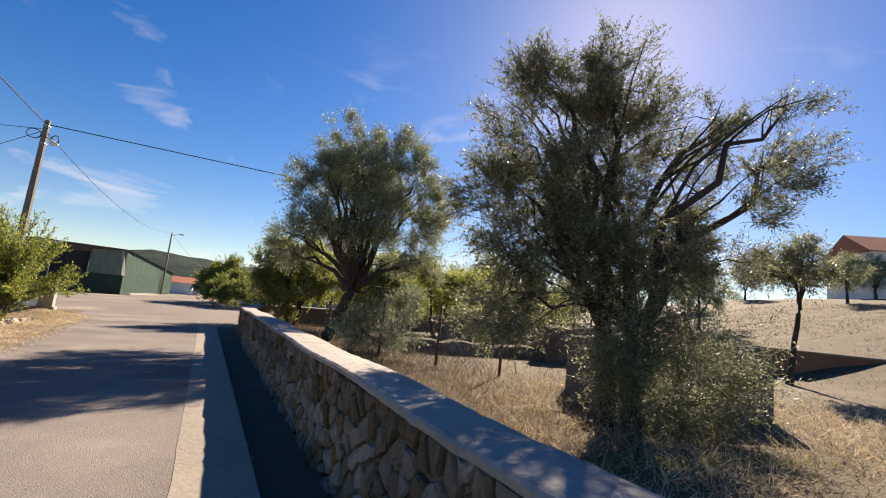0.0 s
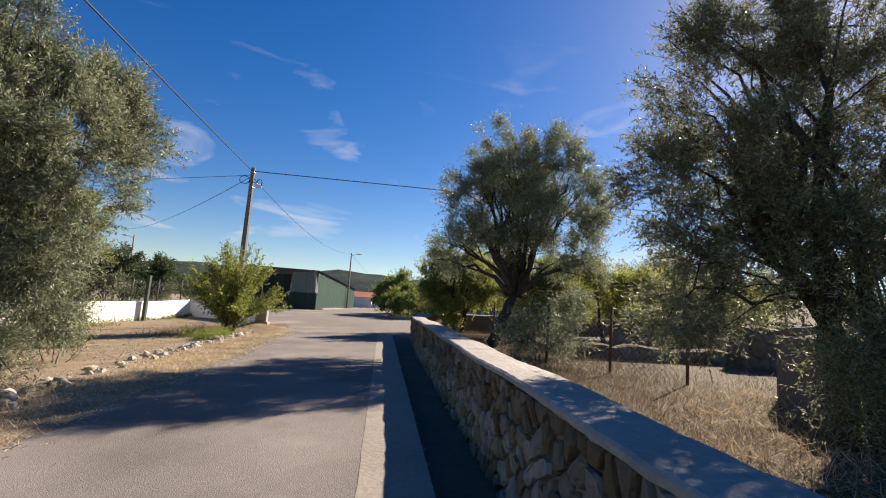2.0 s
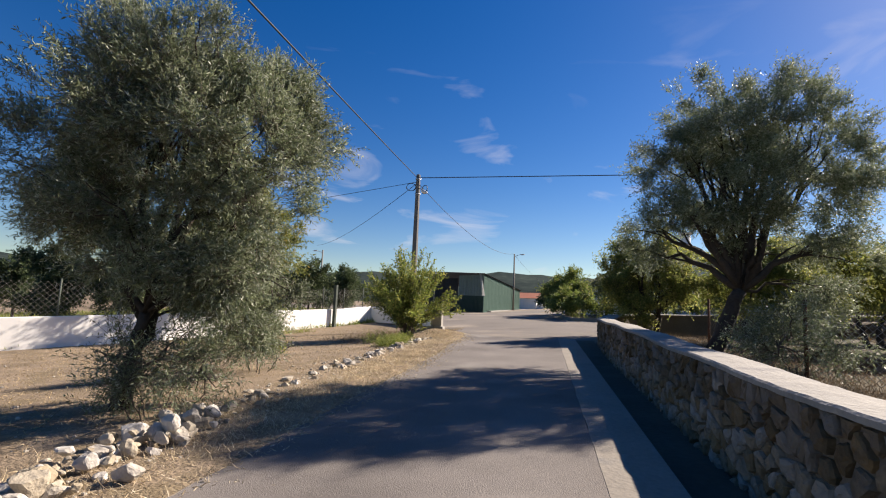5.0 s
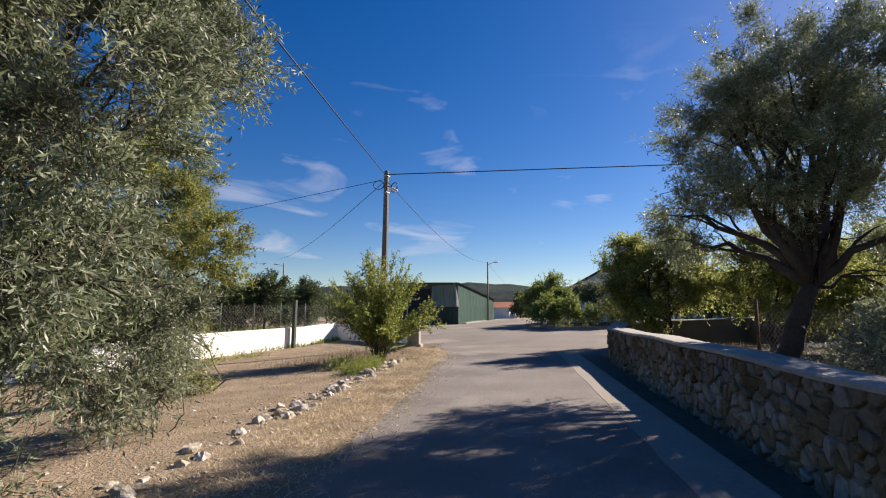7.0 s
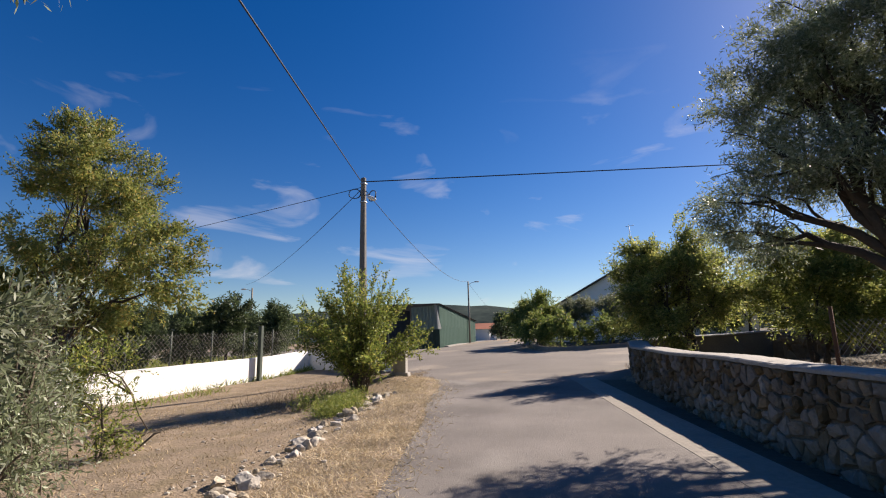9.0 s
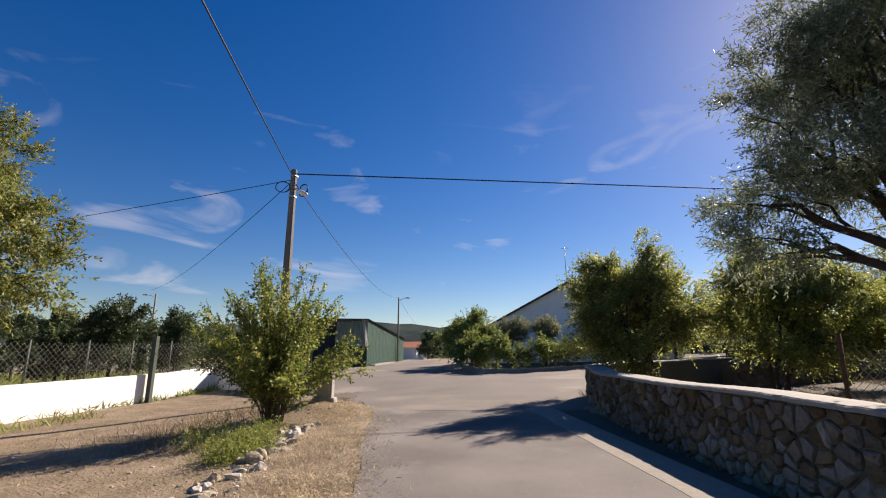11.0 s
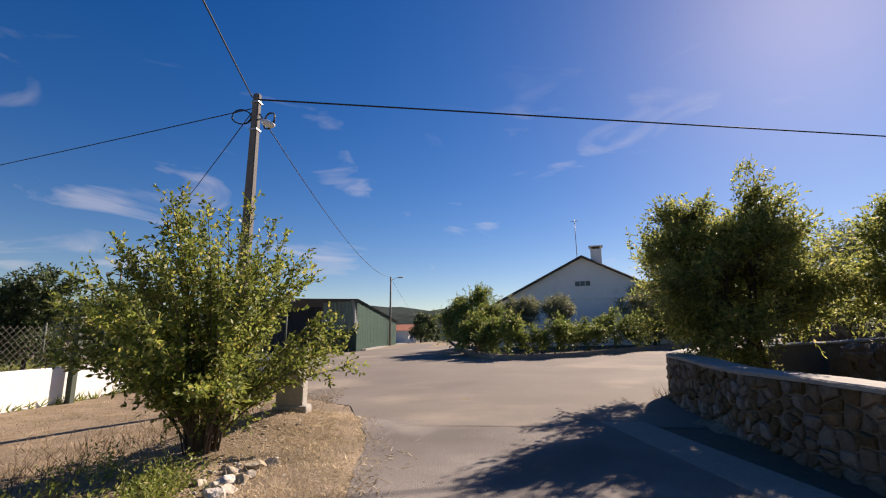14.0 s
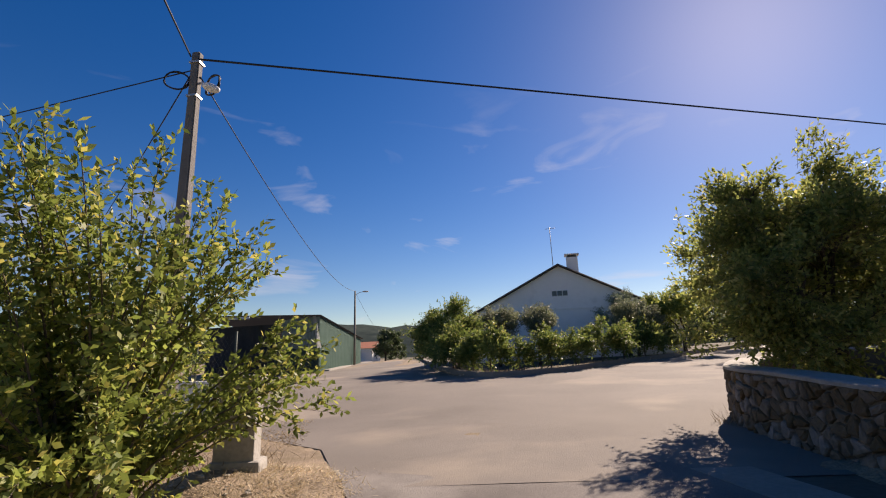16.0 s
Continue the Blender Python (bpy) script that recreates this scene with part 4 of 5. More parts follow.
# ---- white house with a gable ----
house = thing("house", (-3.6, 53.2, gz(-3.6, 53.2)), "low white rendered house with a clay roof", "house", turn=-6.0)
HW, HE, HA, HD = 8.8, 2.75, 7.25, 10.0
bm = bmesh.new()
front = [(-HW, 0, -0.6), (HW, 0, -0.6), (HW, 0, HE), (0, 0, HA), (-HW, 0, HE)]
fv = [bm.verts.new(p) for p in front]
bv = [bm.verts.new((x, HD, z)) for x, y, z in front]
bm.faces.new(fv)
bm.faces.new(bv[::-1])
for i in range(5):
    bm.faces.new((fv[i], fv[(i + 1) % 5], bv[(i + 1) % 5], bv[i]))
part("wall", bm, M_HOUSE, house)
for sgn in (-1, 1):
    bm = bmesh.new()
    sl = (HA - HE) / HW
    n_roll = 34
    for i in range(n_roll):
        y0 = -0.45 + (HD + 0.9) * i / n_roll
        y1 = y0 + (HD + 0.9) / n_roll
        for (xa, xb) in ((0, HW + 0.55),):
            prof = [(y0, 0.06), (y0 + (y1 - y0) * 0.3, 0.14), (y0 + (y1 - y0) * 0.7, 0.14), (y1, 0.06)]
            vs = [[bm.verts.new((sgn * x, yy, HA - sl * x + up + 0.02)) for yy, up in prof] for x in (xa, xb)]
            for j in range(3):
                bm.faces.new((vs[0][j], vs[0][j + 1], vs[1][j + 1], vs[1][j]))
    for up in (0.03,):
        q = [bm.verts.new((sgn * x, yy, HA - sl * x + up)) for x, yy in ((0, -0.45), (HW + 0.55, -0.45), (HW + 0.55, HD + 0.45), (0, HD + 0.45))]
        bm.faces.new(q)
        q2 = [bm.verts.new((v_.co.x, v_.co.y, v_.co.z + 0.05)) for v_ in q]
        bm.faces.new((q[0], q[1], q2[1], q2[0]))
        bm.faces.new((q[1], q[2], q2[2], q2[1]))
    bmesh.ops.remove_doubles(bm, verts=bm.verts[:], dist=0.002)
    part("roof", bm, M_ROOF, house)
bm = bm_box(bmesh.new(), -6.3, 6.3, -0.06, 0.0, 3.75, 3.9, 0.01)
part("string_course", bm, M_HOUSE, house)
chim = box("chimney", (0.75, 1.65, 0.9, 1.7, HA - 0.9, HA + 0.85), M_HOUSE, house, 0.02)
box("chimney_cap", (0.62, 1.78, 0.78, 1.82, HA + 1.03, HA + 1.13), M_HOUSE, chim, 0.02)
for cx in (0.8, 1.6):
    box("cap_pillar", (cx - 0.06, cx + 0.06, 0.95, 1.65, HA + 0.85, HA + 1.03), M_HOUSE, chim, 0.01)
box("chimney_flue", (0.88, 1.52, 1.0, 1.6, HA + 0.8, HA + 0.97), M_DITCH, chim, 0.01)
tube("antenna_mast", [(-0.35, 0.4, HA - 0.3), (-0.4, 0.4, HA + 3.4)], 0.03, M_GALV, house, 6)
tube("antenna_boom", [(-0.75, 0.4, HA + 3.25), (0.1, 0.4, HA + 3.3)], 0.02, M_GALV, house, 5)
for ax in (-0.6, -0.35, -0.1):
    tube("antenna_element", [(ax, 0.15, HA + 3.27), (ax, 0.65, HA + 3.27)], 0.01, M_GALV, house, 4)
for k in range(3):
    w = box("vent_window", (-0.62 + 0.42 * k, -0.26 + 0.42 * k, -0.03, 0.02, 4.85, 5.25), M_GLASS, house, 0.004)
    box("vent_frame", (-0.64 + 0.42 * k, -0.24 + 0.42 * k, -0.045, -0.028, 4.80, 4.85), M_HOUSE, w, 0.004)
tube("downpipe", [(-HW + 0.25, -0.08, HE - 0.1), (-HW + 0.25, -0.08, -0.3)], 0.05, M_HOUSE, house, 8)
box("gutter", (-HW - 0.66, -HW - 0.5, -0.4, HD, HE - 0.38, HE - 0.26), M_PALETIN, house, 0.02)

# far white house beyond the field
fh = thing("farmhouse", (62, 44, gz(62, 44) - 0.3), "distant white farmhouse with a clay-tile roof", "house", turn=-20)
bm = bmesh.new()
bm_box(bm, -6, 6, -4, 4, -1, 5.6)
part("wall", bm, M_HOUSE, fh)
bm = bmesh.new()
a = [bm.verts.new(p) for p in [(-6.4, -4.4, 5.5), (6.4, -4.4, 5.5), (6.4, 0, 8.0), (-6.4, 0, 8.0), (6.4, 4.4, 5.5), (-6.4, 4.4, 5.5)]]
for idx in ((0, 1, 2, 3), (3, 2, 4, 5), (0, 3, 5), (1, 4, 2), (0, 5, 4, 1)):
    bm.faces.new([a[i] for i in idx])
part("roof", bm, M_REDROOF, fh)
for wx in (-3.5, 0, 3.5):
    wnd = box("window", (wx - 0.5, wx + 0.5, -4.05, -3.98, 1.6, 3.0), M_GLASS, fh, 0.01)
    box("sill", (wx - 0.6, wx + 0.6, -4.12, -4.0, 1.5, 1.6), M_HOUSE, wnd, 0.01)

# ---- green shed at the corner ----
shed = thing("shed", (-22.6, 51.1, gz(-22.6, 51.1) - 0.15), "green tin and net-clad shed with a dark roof", "shed")
# long side faces the lane, the short side faces the crossing
LW = Vector((-0.13, 0.99, 0)).normalized()
SW = Vector((-0.98, -0.20, 0)).normalized()


def panel(name, a, b, z0a, z1a, z0b, z1b, mat, parent, ribs, depth=0.03, label=""):
    """A standing corrugated sheet between plan points a and b, with its heights at each end."""
    a, b = Vector((*a, 0)), Vector((*b, 0))
    nrm = (b - a).cross(Vector((0, 0, 1))).normalized()
    bm = bmesh.new()
    rows = []
    n = ribs * 4
    for i in range(n + 1):
        t = i / n
        o = nrm * (depth if i % 4 in (1, 2) else 0.0)
        p = a.lerp(b, t) + o
        rows.append((bm.verts.new((p.x, p.y, z0a + (z0b - z0a) * t)), bm.verts.new((p.x, p.y, z1a + (z1b - z1a) * t))))
    for q, r in zip(rows, rows[1:]):
        bm.faces.new((q[0], r[0], r[1], q[1]))
    bmesh.ops.solidify(bm, geom=bm.faces[:], thickness=0.015)
    return part(name, bm, mat, parent, label)


c0 = (0.0, 0.0)
c1 = (LW.x * 20, LW.y * 20)
s1 = (SW.x * 3.4, SW.y * 3.4)
s2 = (SW.x * 9, SW.y * 9)
panel("side_wall", c0, c1, -0.3, 2.35, -0.3, 2.35, M_GREENNET, shed, 30, 0.02, "dark green net screen on the long side")
panel("upper_wall", c0, c1, 2.35, 4.45, 2.35, 3.35, M_GREENNET, shed, 12, 0.02)
panel("end_wall", s1, c0, -0.3, 2.0, -0.3, 2.0, M_GREENTIN, shed, 22, 0.03, "green corrugated tin sheet")
panel("end_wall_upper", (s1[0] * 0.86, s1[1] * 0.86), (c0[0], c0[1]), 2.0, 4.25, 2.0, 4.45, M_PALEGREEN, shed, 9, 0.06)
panel("end_wall_recess", (s2[0], s2[1] + 0.8), (s1[0], s1[1] + 0.8), -0.3, 3.8, -0.3, 4.0, M_DARKROOF, shed, 10, 0.03)
bm = bmesh.new()
q = [bm.verts.new(p) for p in [(-0.55, -0.14, 4.5), (-0.25, -0.2, 4.5), (0.3, -0.3, 2.0), (-0.05, -0.22, 2.0)]]
bm.faces.new(q)
bmesh.ops.solidify(bm, geom=bm.faces[:], thickness=0.03)
part("corner_flashing", bm, M_PALETIN, shed, "pale slanting corner flashing")
bm = bmesh.new()
q = [bm.verts.new(p) for p in [(0.3, -0.6, 4.55), (SW.x * 9.5, SW.y * 9.5 - 0.6, 4.65), (SW.x * 9.5 + LW.x * 20.6, LW.y * 20.6, 3.6), (LW.x * 20.6 + 0.3, LW.y * 20.6, 3.4)]]
bm.faces.new(q)
bmesh.ops.solidify(bm, geom=bm.faces[:], thickness=0.12)
part("roof", bm, M_DARKROOF, shed)
bm = bmesh.new()
bm_box(bm, SW.x * 8.2, SW.x * 5.0, -1.9, -1.75, 4.32, 4.5, 0.01)
part("eave_board", bm, M_PALETIN, shed)

# green net fence along the far lane and the red-roofed outhouse
fence2 = thing("net_fence", (-26.0, 67.8, gz(-26.0, 67.8)), "low green net fence along the far lane", "fence")
for k in range(8):
    a = (-0.95 * k * 0.9 * 2, 4.2 * k)
    b = (-0.95 * (k + 1) * 0.9 * 2, 4.2 * (k + 1))
    panel("net_panel", a, b, 0.0, 2.0, 0.0, 2.0, M_GREENNET, fence2, 4, 0.02)
    tube("post", [(a[0] + 0.06, a[1], -0.3), (a[0] + 0.06, a[1], 2.15)], 0.05, M_GREENPOST, fence2, 6)
oh = thing("outhouse", (-37.6, 108, gz(-37.6, 108) - 0.3), "low white outhouse with a red roof", "outbuilding")
box("wall", (-4.5, 4.5, -3, 3, -0.5, 2.9), M_HOUSE, oh, 0.02)
bm = bmesh.new()
a = [bm.verts.new(p) for p in [(-5, -3.5, 2.8), (5, -3.5, 2.8), (5, 0, 4.1), (-5, 0, 4.1), (5, 3.5, 2.8), (-5, 3.5, 2.8)]]
for idx in ((0, 1, 2, 3), (3, 2, 4, 5), (0, 3, 5), (1, 4, 2), (0, 5, 4, 1)):
    bm.faces.new([a[i] for i in idx])
part("roof", bm, M_REDROOF, oh)

# ---- poles, lamps, cables ----
PX, PY = -15.0, 23.7
PZ = gz(PX, PY)
pole = thing("utility_pole", (PX, PY, PZ), "weathered square utility pole with coiled cables and a lamp", "utility pole")
bm = bmesh.new()
bm_box(bm, -0.16, 0.16, -0.14, 0.14, -0.3, 8.75)
for v_ in bm.verts:
    if v_.co.z > 4:
        v_.co.x *= 0.62
        v_.co.y *= 0.62
bmesh.ops.bevel(bm, geom=bm.edges[:], offset=0.025, segments=2, affect="EDGES")
part("shaft", bm, M_POLE, pole)
for zz in (8.45, 7.6):
    box("pole_band", (-0.125, 0.125, -0.115, 0.115, zz, zz + 0.05), M_GALV, pole, 0.004)


def coil(name, c, r, tilt, parent, turns=3):
    pts = []
    for i in range(turns * 18 + 1):
        an = 2 * math.pi * i / 18
        rr = r * (1 + 0.07 * math.sin(i * 0.37))
        p = Vector((rr * math.cos(an), 0.02 * math.sin(i), rr * 0.8 * math.sin(an)))
        p.rotate(Euler((0, 0, tilt)))
        pts.append(Vector(c) + p)
    return tube(name, pts, 0.018, M_CABLE, parent, 5)


coil("cable_coil", (-0.40, -0.1, 8.02), 0.27, 0.3, pole)
coil("cable_coil", (0.50, -0.1, 7.80), 0.29, -0.5, pole)
lamp = tube("lamp_arm", [(0.1, -0.05, 7.92), (0.3, -0.15, 7.87), (0.46, -0.2, 7.77)], 0.028, M_GALV, pole, 6)
bm = bmesh.new()
bmesh.ops.create_uvsphere(bm, u_segments=14, v_segments=9, radius=1)
for v_ in bm.verts:
    v_.co = Vector((0.56 + v_.co.x * 0.22, -0.24 + v_.co.y * 0.12, 7.68 + v_.co.z * (0.08 if v_.co.z > 0 else 0.13) - v_.co.x * 0.08))
part("lamp_head", bm, M_LAMPGLASS, pole, "pale street lamp head", True)


def cable(a, b, sag, radius, label, name="cable", group="overhead cables"):
    a, b = Vector(a), Vector(b)
    pts = [a.lerp(b, t) - Vector((0, 0, 4 * sag * t * (1 - t))) for t in np.linspace(0, 1, 33)]
    return tagged(tube(name, pts, radius, M_CABLE, None, 6), label, "cable", group)


LPX, LPY = -24.25, 65.5
top_p = Vector((PX, PY, PZ + 8.52))
cable(top_p + Vector((0.1, -0.1, 0)), (12.0, 34.2, 9.3), 0.0, 0.024, "thick black overhead cable crossing the lane")
cable(top_p + Vector((-0.1, -0.1, 0.1)), (-2.5, -6.2, 5.2), 0.04, 0.020, "thick black overhead cable along the lane")
cable(top_p + Vector((-0.1, 0, -0.2)), (-46, 28.8, 8.5), 0.1, 0.014, "thin black overhead cable over the garden")
cable(top_p + Vector((-0.12, 0, -0.3)), (-60.2, 63.7, 10.9), 0.8, 0.016, "sagging black overhead cable to a far pole")
cable(top_p + Vector((0.12, 0, -0.4)), (LPX, LPY, gz(LPX, LPY) + 7.95), 1.2, 0.016, "sagging black overhead cable to a street lamp")
cable((LPX, LPY, gz(LPX, LPY) + 7.8), (-40, 140, 8.0), 0.8, 0.014, "thin black overhead cable along the far lane")


def street_lamp(at, h, turn, label):
    t_ = thing("street_lamp", (*at, gz(*at)), label, "street lamp", "street lamps", turn)
    tube("post", [(0, 0, -0.3), (0, 0, h)], [0.13, 0.09], M_CONCRETE, t_, 10)
    tube("arm", [(0, 0, h - 0.45), (0.5, 0, h - 0.2), (0.95, 0, h - 0.1)], 0.03, M_GALV, t_, 6)
    bm = bmesh.new()
    bmesh.ops.create_uvsphere(bm, u_segments=12, v_segments=8, radius=1)
    for v_ in bm.verts:
        v_.co = Vector((1.15 + v_.co.x * 0.36, v_.co.y * 0.13, h - 0.1 + v_.co.z * 0.09))
    part("lamp_head", bm, M_PALETIN, t_, "", True)
    return t_


street_lamp((LPX, LPY), 7.95, 8, "slim concrete street lamp post at a corner")
street_lamp((-46.0, 50.0), 7.6, 190, "slim concrete street lamp post behind a garden")

# ---- white garden wall with posts and mesh ----
WW = [(-27.5, -6.0), (-24.0, 2.0), (-21.8, 8.0), (-21.2, 14), (-21.55, 20), (-21.8, 25.0), (-22.1, 29.5)]
WB = [(-22.1, 29.5), (-18.5, 28.8), (-14.9, 27.0)]
WH = 1.12


def low_wall(name, line, label, h):
    v, f = [], []
    k = 0
    for i, (x, y) in enumerate(line):
        a, b = line[max(i - 1, 0)], line[min(i + 1, len(line) - 1)]
        d = Vector((b[0] - a[0], b[1] - a[1], 0)).normalized()
        n_ = Vector((d.y, -d.x, 0)) * 0.1
        z = gz(x, y)
        for o, u in ((1, -0.5), (1, h - 0.02), (0.8, h), (-0.8, h), (-1, h - 0.02), (-1, -0.5)):
            v.append((x + n_.x * o, y + n_.y * o, z + u))
    for i in range(len(line) - 1):
        for j in range(6):
            f.append((i * 6 + j, i * 6 + (j + 1) % 6, (i + 1) * 6 + (j + 1) % 6, (i + 1) * 6 + j))
    f += [tuple(range(6)), tuple(reversed(range(len(line) * 6 - 6, len(line) * 6)))]
    return tagged(mesh_object(name, v, f, M_WHITE), label, "wall", kind="structure")


wline = [tuple(p) for p in spline(WW, 1.0)]
low_wall("wall_garden", wline, "low whitewashed garden wall with rain streaks", WH)
bline = [tuple(p) for p in spline(WB, 1.0)]
low_wall("wall_garden_return", bline, "whitewashed garden wall in leafy shade", WH)
gfence = thing("garden_fence", (0, 0, 0), "wire mesh fence with green posts on a white wall", "fence")
gline = wline[::2] + bline[2::2]
for (x, y) in gline:
    z = gz(x, y) + WH
    tube("post", [(x, y, z - 0.05), (x, y, z + 1.35)], 0.035, M_GREENPOST, gfence, 6)


def mesh_wire(name, line, z_of, h, cell, r, parent):
    """Diamond wire netting between posts."""
    lens = [0.0]
    for a, b in zip(line, line[1:]):
        lens.append(lens[-1] + math.hypot(b[0] - a[0], b[1] - a[1]))

    def at(s):
        i = min(max(int(np.searchsorted(lens, s)) - 1, 0), len(line) - 2)
        t = (s - lens[i]) / (lens[i + 1] - lens[i])
        x, y = line[i][0] + (line[i + 1][0] - line[i][0]) * t, line[i][1] + (line[i + 1][1] - line[i][1]) * t
        return np.array([x, y, z_of(x, y)])
    quads = []
    s = -h
    while s < lens[-1]:
        for sg in (1, -1):
            a0, b0 = (s, s + h) if sg > 0 else (s + h, s)
            pts = []
            for t in (0.0, 0.5, 1.0):
                ss = a0 + (b0 - a0) * t
                if 0 <= ss <= lens[-1]:
                    pts.append(at(ss) + np.array([0, 0, h * t]))
            for p, q in zip(pts, pts[1:]):
                w = np.array([0, 0, r])
                quads.append([p - w, q - w, q + w, p + w])
        s += cell
    return tagged(quads_mesh(name, np.array(quads), M_WIRE, parent), kind="stuff")


mesh_wire("wire_mesh", [(x + 0.04, y) for x, y in gline], lambda x, y: gz(x, y) + WH, 1.25, 0.2, 0.003, gfence)
gp = thing("wall_pillar", (-21.5, 24.9, gz(-21.5, 24.9)), "dark slim post against a white wall", "post")
box("post", (-0.10, 0.10, -0.08, 0.08, -0.2, 2.65), M_GREENPOST, gp, 0.01)
nb = thing("notice_board", (-24.4, 27.4, gz(-24.4, 27.4)), "small white board on a stake in a garden", "sign", turn=25)
box("board", (-0.16, 0.16, -0.02, 0.02, 1.5, 2.35), M_SIGN, nb, 0.005)
tube("stake", [(0, 0.04, -0.2), (0, 0.04, 1.6)], 0.03, M_GREENPOST, nb, 6)

# ---- concrete meter pillar at the corner ----
mp = thing("meter_pillar", (-11.78, 20.75, gz(-11.78, 20.75) + 0.04), "small rendered service pillar at the corner", "pillar", turn=12)
box("body", (-0.25, 0.25, -0.16, 0.16, -0.15, 1.02), M_COPING, mp, 0.02)
box("cap", (-0.29, 0.29, -0.19, 0.19, 1.02, 1.09), M_COPING, mp, 0.015)
box("footing", (-0.30, 0.34, -0.22, 0.20, -0.2, 0.06), M_COPING, mp, 0.05)

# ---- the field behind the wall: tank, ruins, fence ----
tank = thing("water_tank", (4.35, 8.0, gz(4.35, 8.0)), "old cement water tank with deep shade put into its colour", "tank", turn=-11)
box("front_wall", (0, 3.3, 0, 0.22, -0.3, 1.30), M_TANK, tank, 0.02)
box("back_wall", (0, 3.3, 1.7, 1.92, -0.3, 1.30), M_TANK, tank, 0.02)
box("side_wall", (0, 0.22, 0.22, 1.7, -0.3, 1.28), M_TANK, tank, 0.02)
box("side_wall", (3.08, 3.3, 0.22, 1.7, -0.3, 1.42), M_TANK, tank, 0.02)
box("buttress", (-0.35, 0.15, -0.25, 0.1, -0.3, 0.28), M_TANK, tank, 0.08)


def ruin(at, length, h, thick, turn, seed, label):
    t_ = thing("ruined_wall", (*at, gz(*at)), label, "ruin", "ruined walls", turn)
    rng = np.random.default_rng(seed)
    n = max(6, int(length / 0.35))
    bm = bmesh.new()
    rows = []
    for i in range(n + 1):
        x = length * i / n
        top = h * (0.86 + 0.16 * noise.noise(Vector((x * 0.9 + seed, 0, 0))) + 0.05 * rng.normal())
        rows.append([bm.verts.new((x + rng.normal(0, 0.03), y + rng.normal(0, 0.03), z)) for y, z in ((0, -0.3), (0, top * 0.5), (0.02, top - 0.05), (thick * 0.3, top), (thick * 0.75, top), (thick, top - 0.06), (thick, -0.3))])
    for a, b in zip(rows, rows[1:]):
        for j in range(6):
            bm.faces.new((a[j], b[j], b[j + 1], a[j + 1]))
    bm.faces.new(rows[0])
    bm.faces.new(rows[-1])
    part("masonry", bm, M_RUIN, t_)
    cells = rubble_cells(rng, 0.05, length - 0.05, -0.05, h * 0.74, 0.34, 0.2)
    V, F = [], []
    for poly in cells:
        v, f = stone_block(rng, poly, lambda s, z, o: (s, -o * 1.4, z))
        o = len(V)
        V += v
        F += [tuple(i + o for i in ff) for ff in f]
    tagged(mesh_object("stones", V, F, M_RUIN, t_), kind="stuff")
    return t_


ruin((1.9, 15.4), 4.6, 0.62, 0.5, 4, 61, "low ruined stone wall in dry brush")
ruin((3.6, 18.8), 4.2, 0.95, 0.5, 3, 62, "crumbling stone wall of an old pen")
ruin((6.4, 15.2), 1.5, 1.45, 0.8, 2, 63, "stub of a thick ruined wall with a flat top")
ruin((8.0, 15.0), 1.0, 0.7, 0.6, -30, 64, "heap of fallen masonry beside a ruin")
ruin((3.5, 36.5), 18, 1.55, 0.5, -6, 65, "long old boundary wall behind the field")
ruin((0.5, 26.6), 7.5, 1.0, 0.4, 30, 66, "low wall behind garden trees")
bwall = thing("brick_wall", (15.4, 16.0, gz(15.4, 16.0)), "low brick wall at the edge of the field", "wall", turn=-8)
box("coping", (0, 9, -0.04, 0.26, 1.06, 1.13), M_CONCRETE, bwall, 0.01)
box("core", (0.02, 8.98, 0.02, 0.2, -0.5, 1.06), M_BRICK, bwall, 0.01)
fence = thing("field_fence", (0, 0, 0), "sagging chain-link fence on rusty posts", "fence")
FL = [(-0.9, 17.2), (0.75, 13.4), (2.2, 12.3), (3.6, 11.2), (6.2, 9.6)]
for (x, y) in FL:
    tube("post", [(x, y, gz(x, y) - 0.2), (x + 0.02, y, gz(x, y) + 1.65)], 0.035, M_RUST, fence, 6)
mesh_wire("chain_link", FL[:4], lambda x, y: gz(x, y) + 0.1, 1.3, 0.13, 0.006, fence)
st = thing("field_stake", (9.8, 18.6, gz(9.8, 18.6)), "single dark wooden stake in the field", "stake")
tube("stake", [(0, 0, -0.2), (0.03, 0, 1.6)], [0.05, 0.04], M_RUST, st, 7)
beam = thing("fallen_beam", (8.2, 17.8, gz(8.2, 17.8)), "long fallen timber beam resting aslant", "beam")
tube("timber", [(-1.6, 0, 0.35), (0, 0.1, 0.75), (2.2, 0.3, 1.3)], 0.08, M_POLE, beam, 7)
tube("prop", [(1.9, 0.28, -0.1), (1.95, 0.28, 1.22)], 0.05, M_POLE, beam, 6)
chunk = thing("broken_branch", (5.2, 9.4, gz(5.2, 9.4) + 1.3), "pale sawn branch resting on the tank", "branch")
tube("wood", [(-0.7, -0.2, 0.02), (0, 0, 0.1), (0.5, 0.1, 0.12)], [0.06, 0.07, 0.05], M_POLE, chunk, 7)

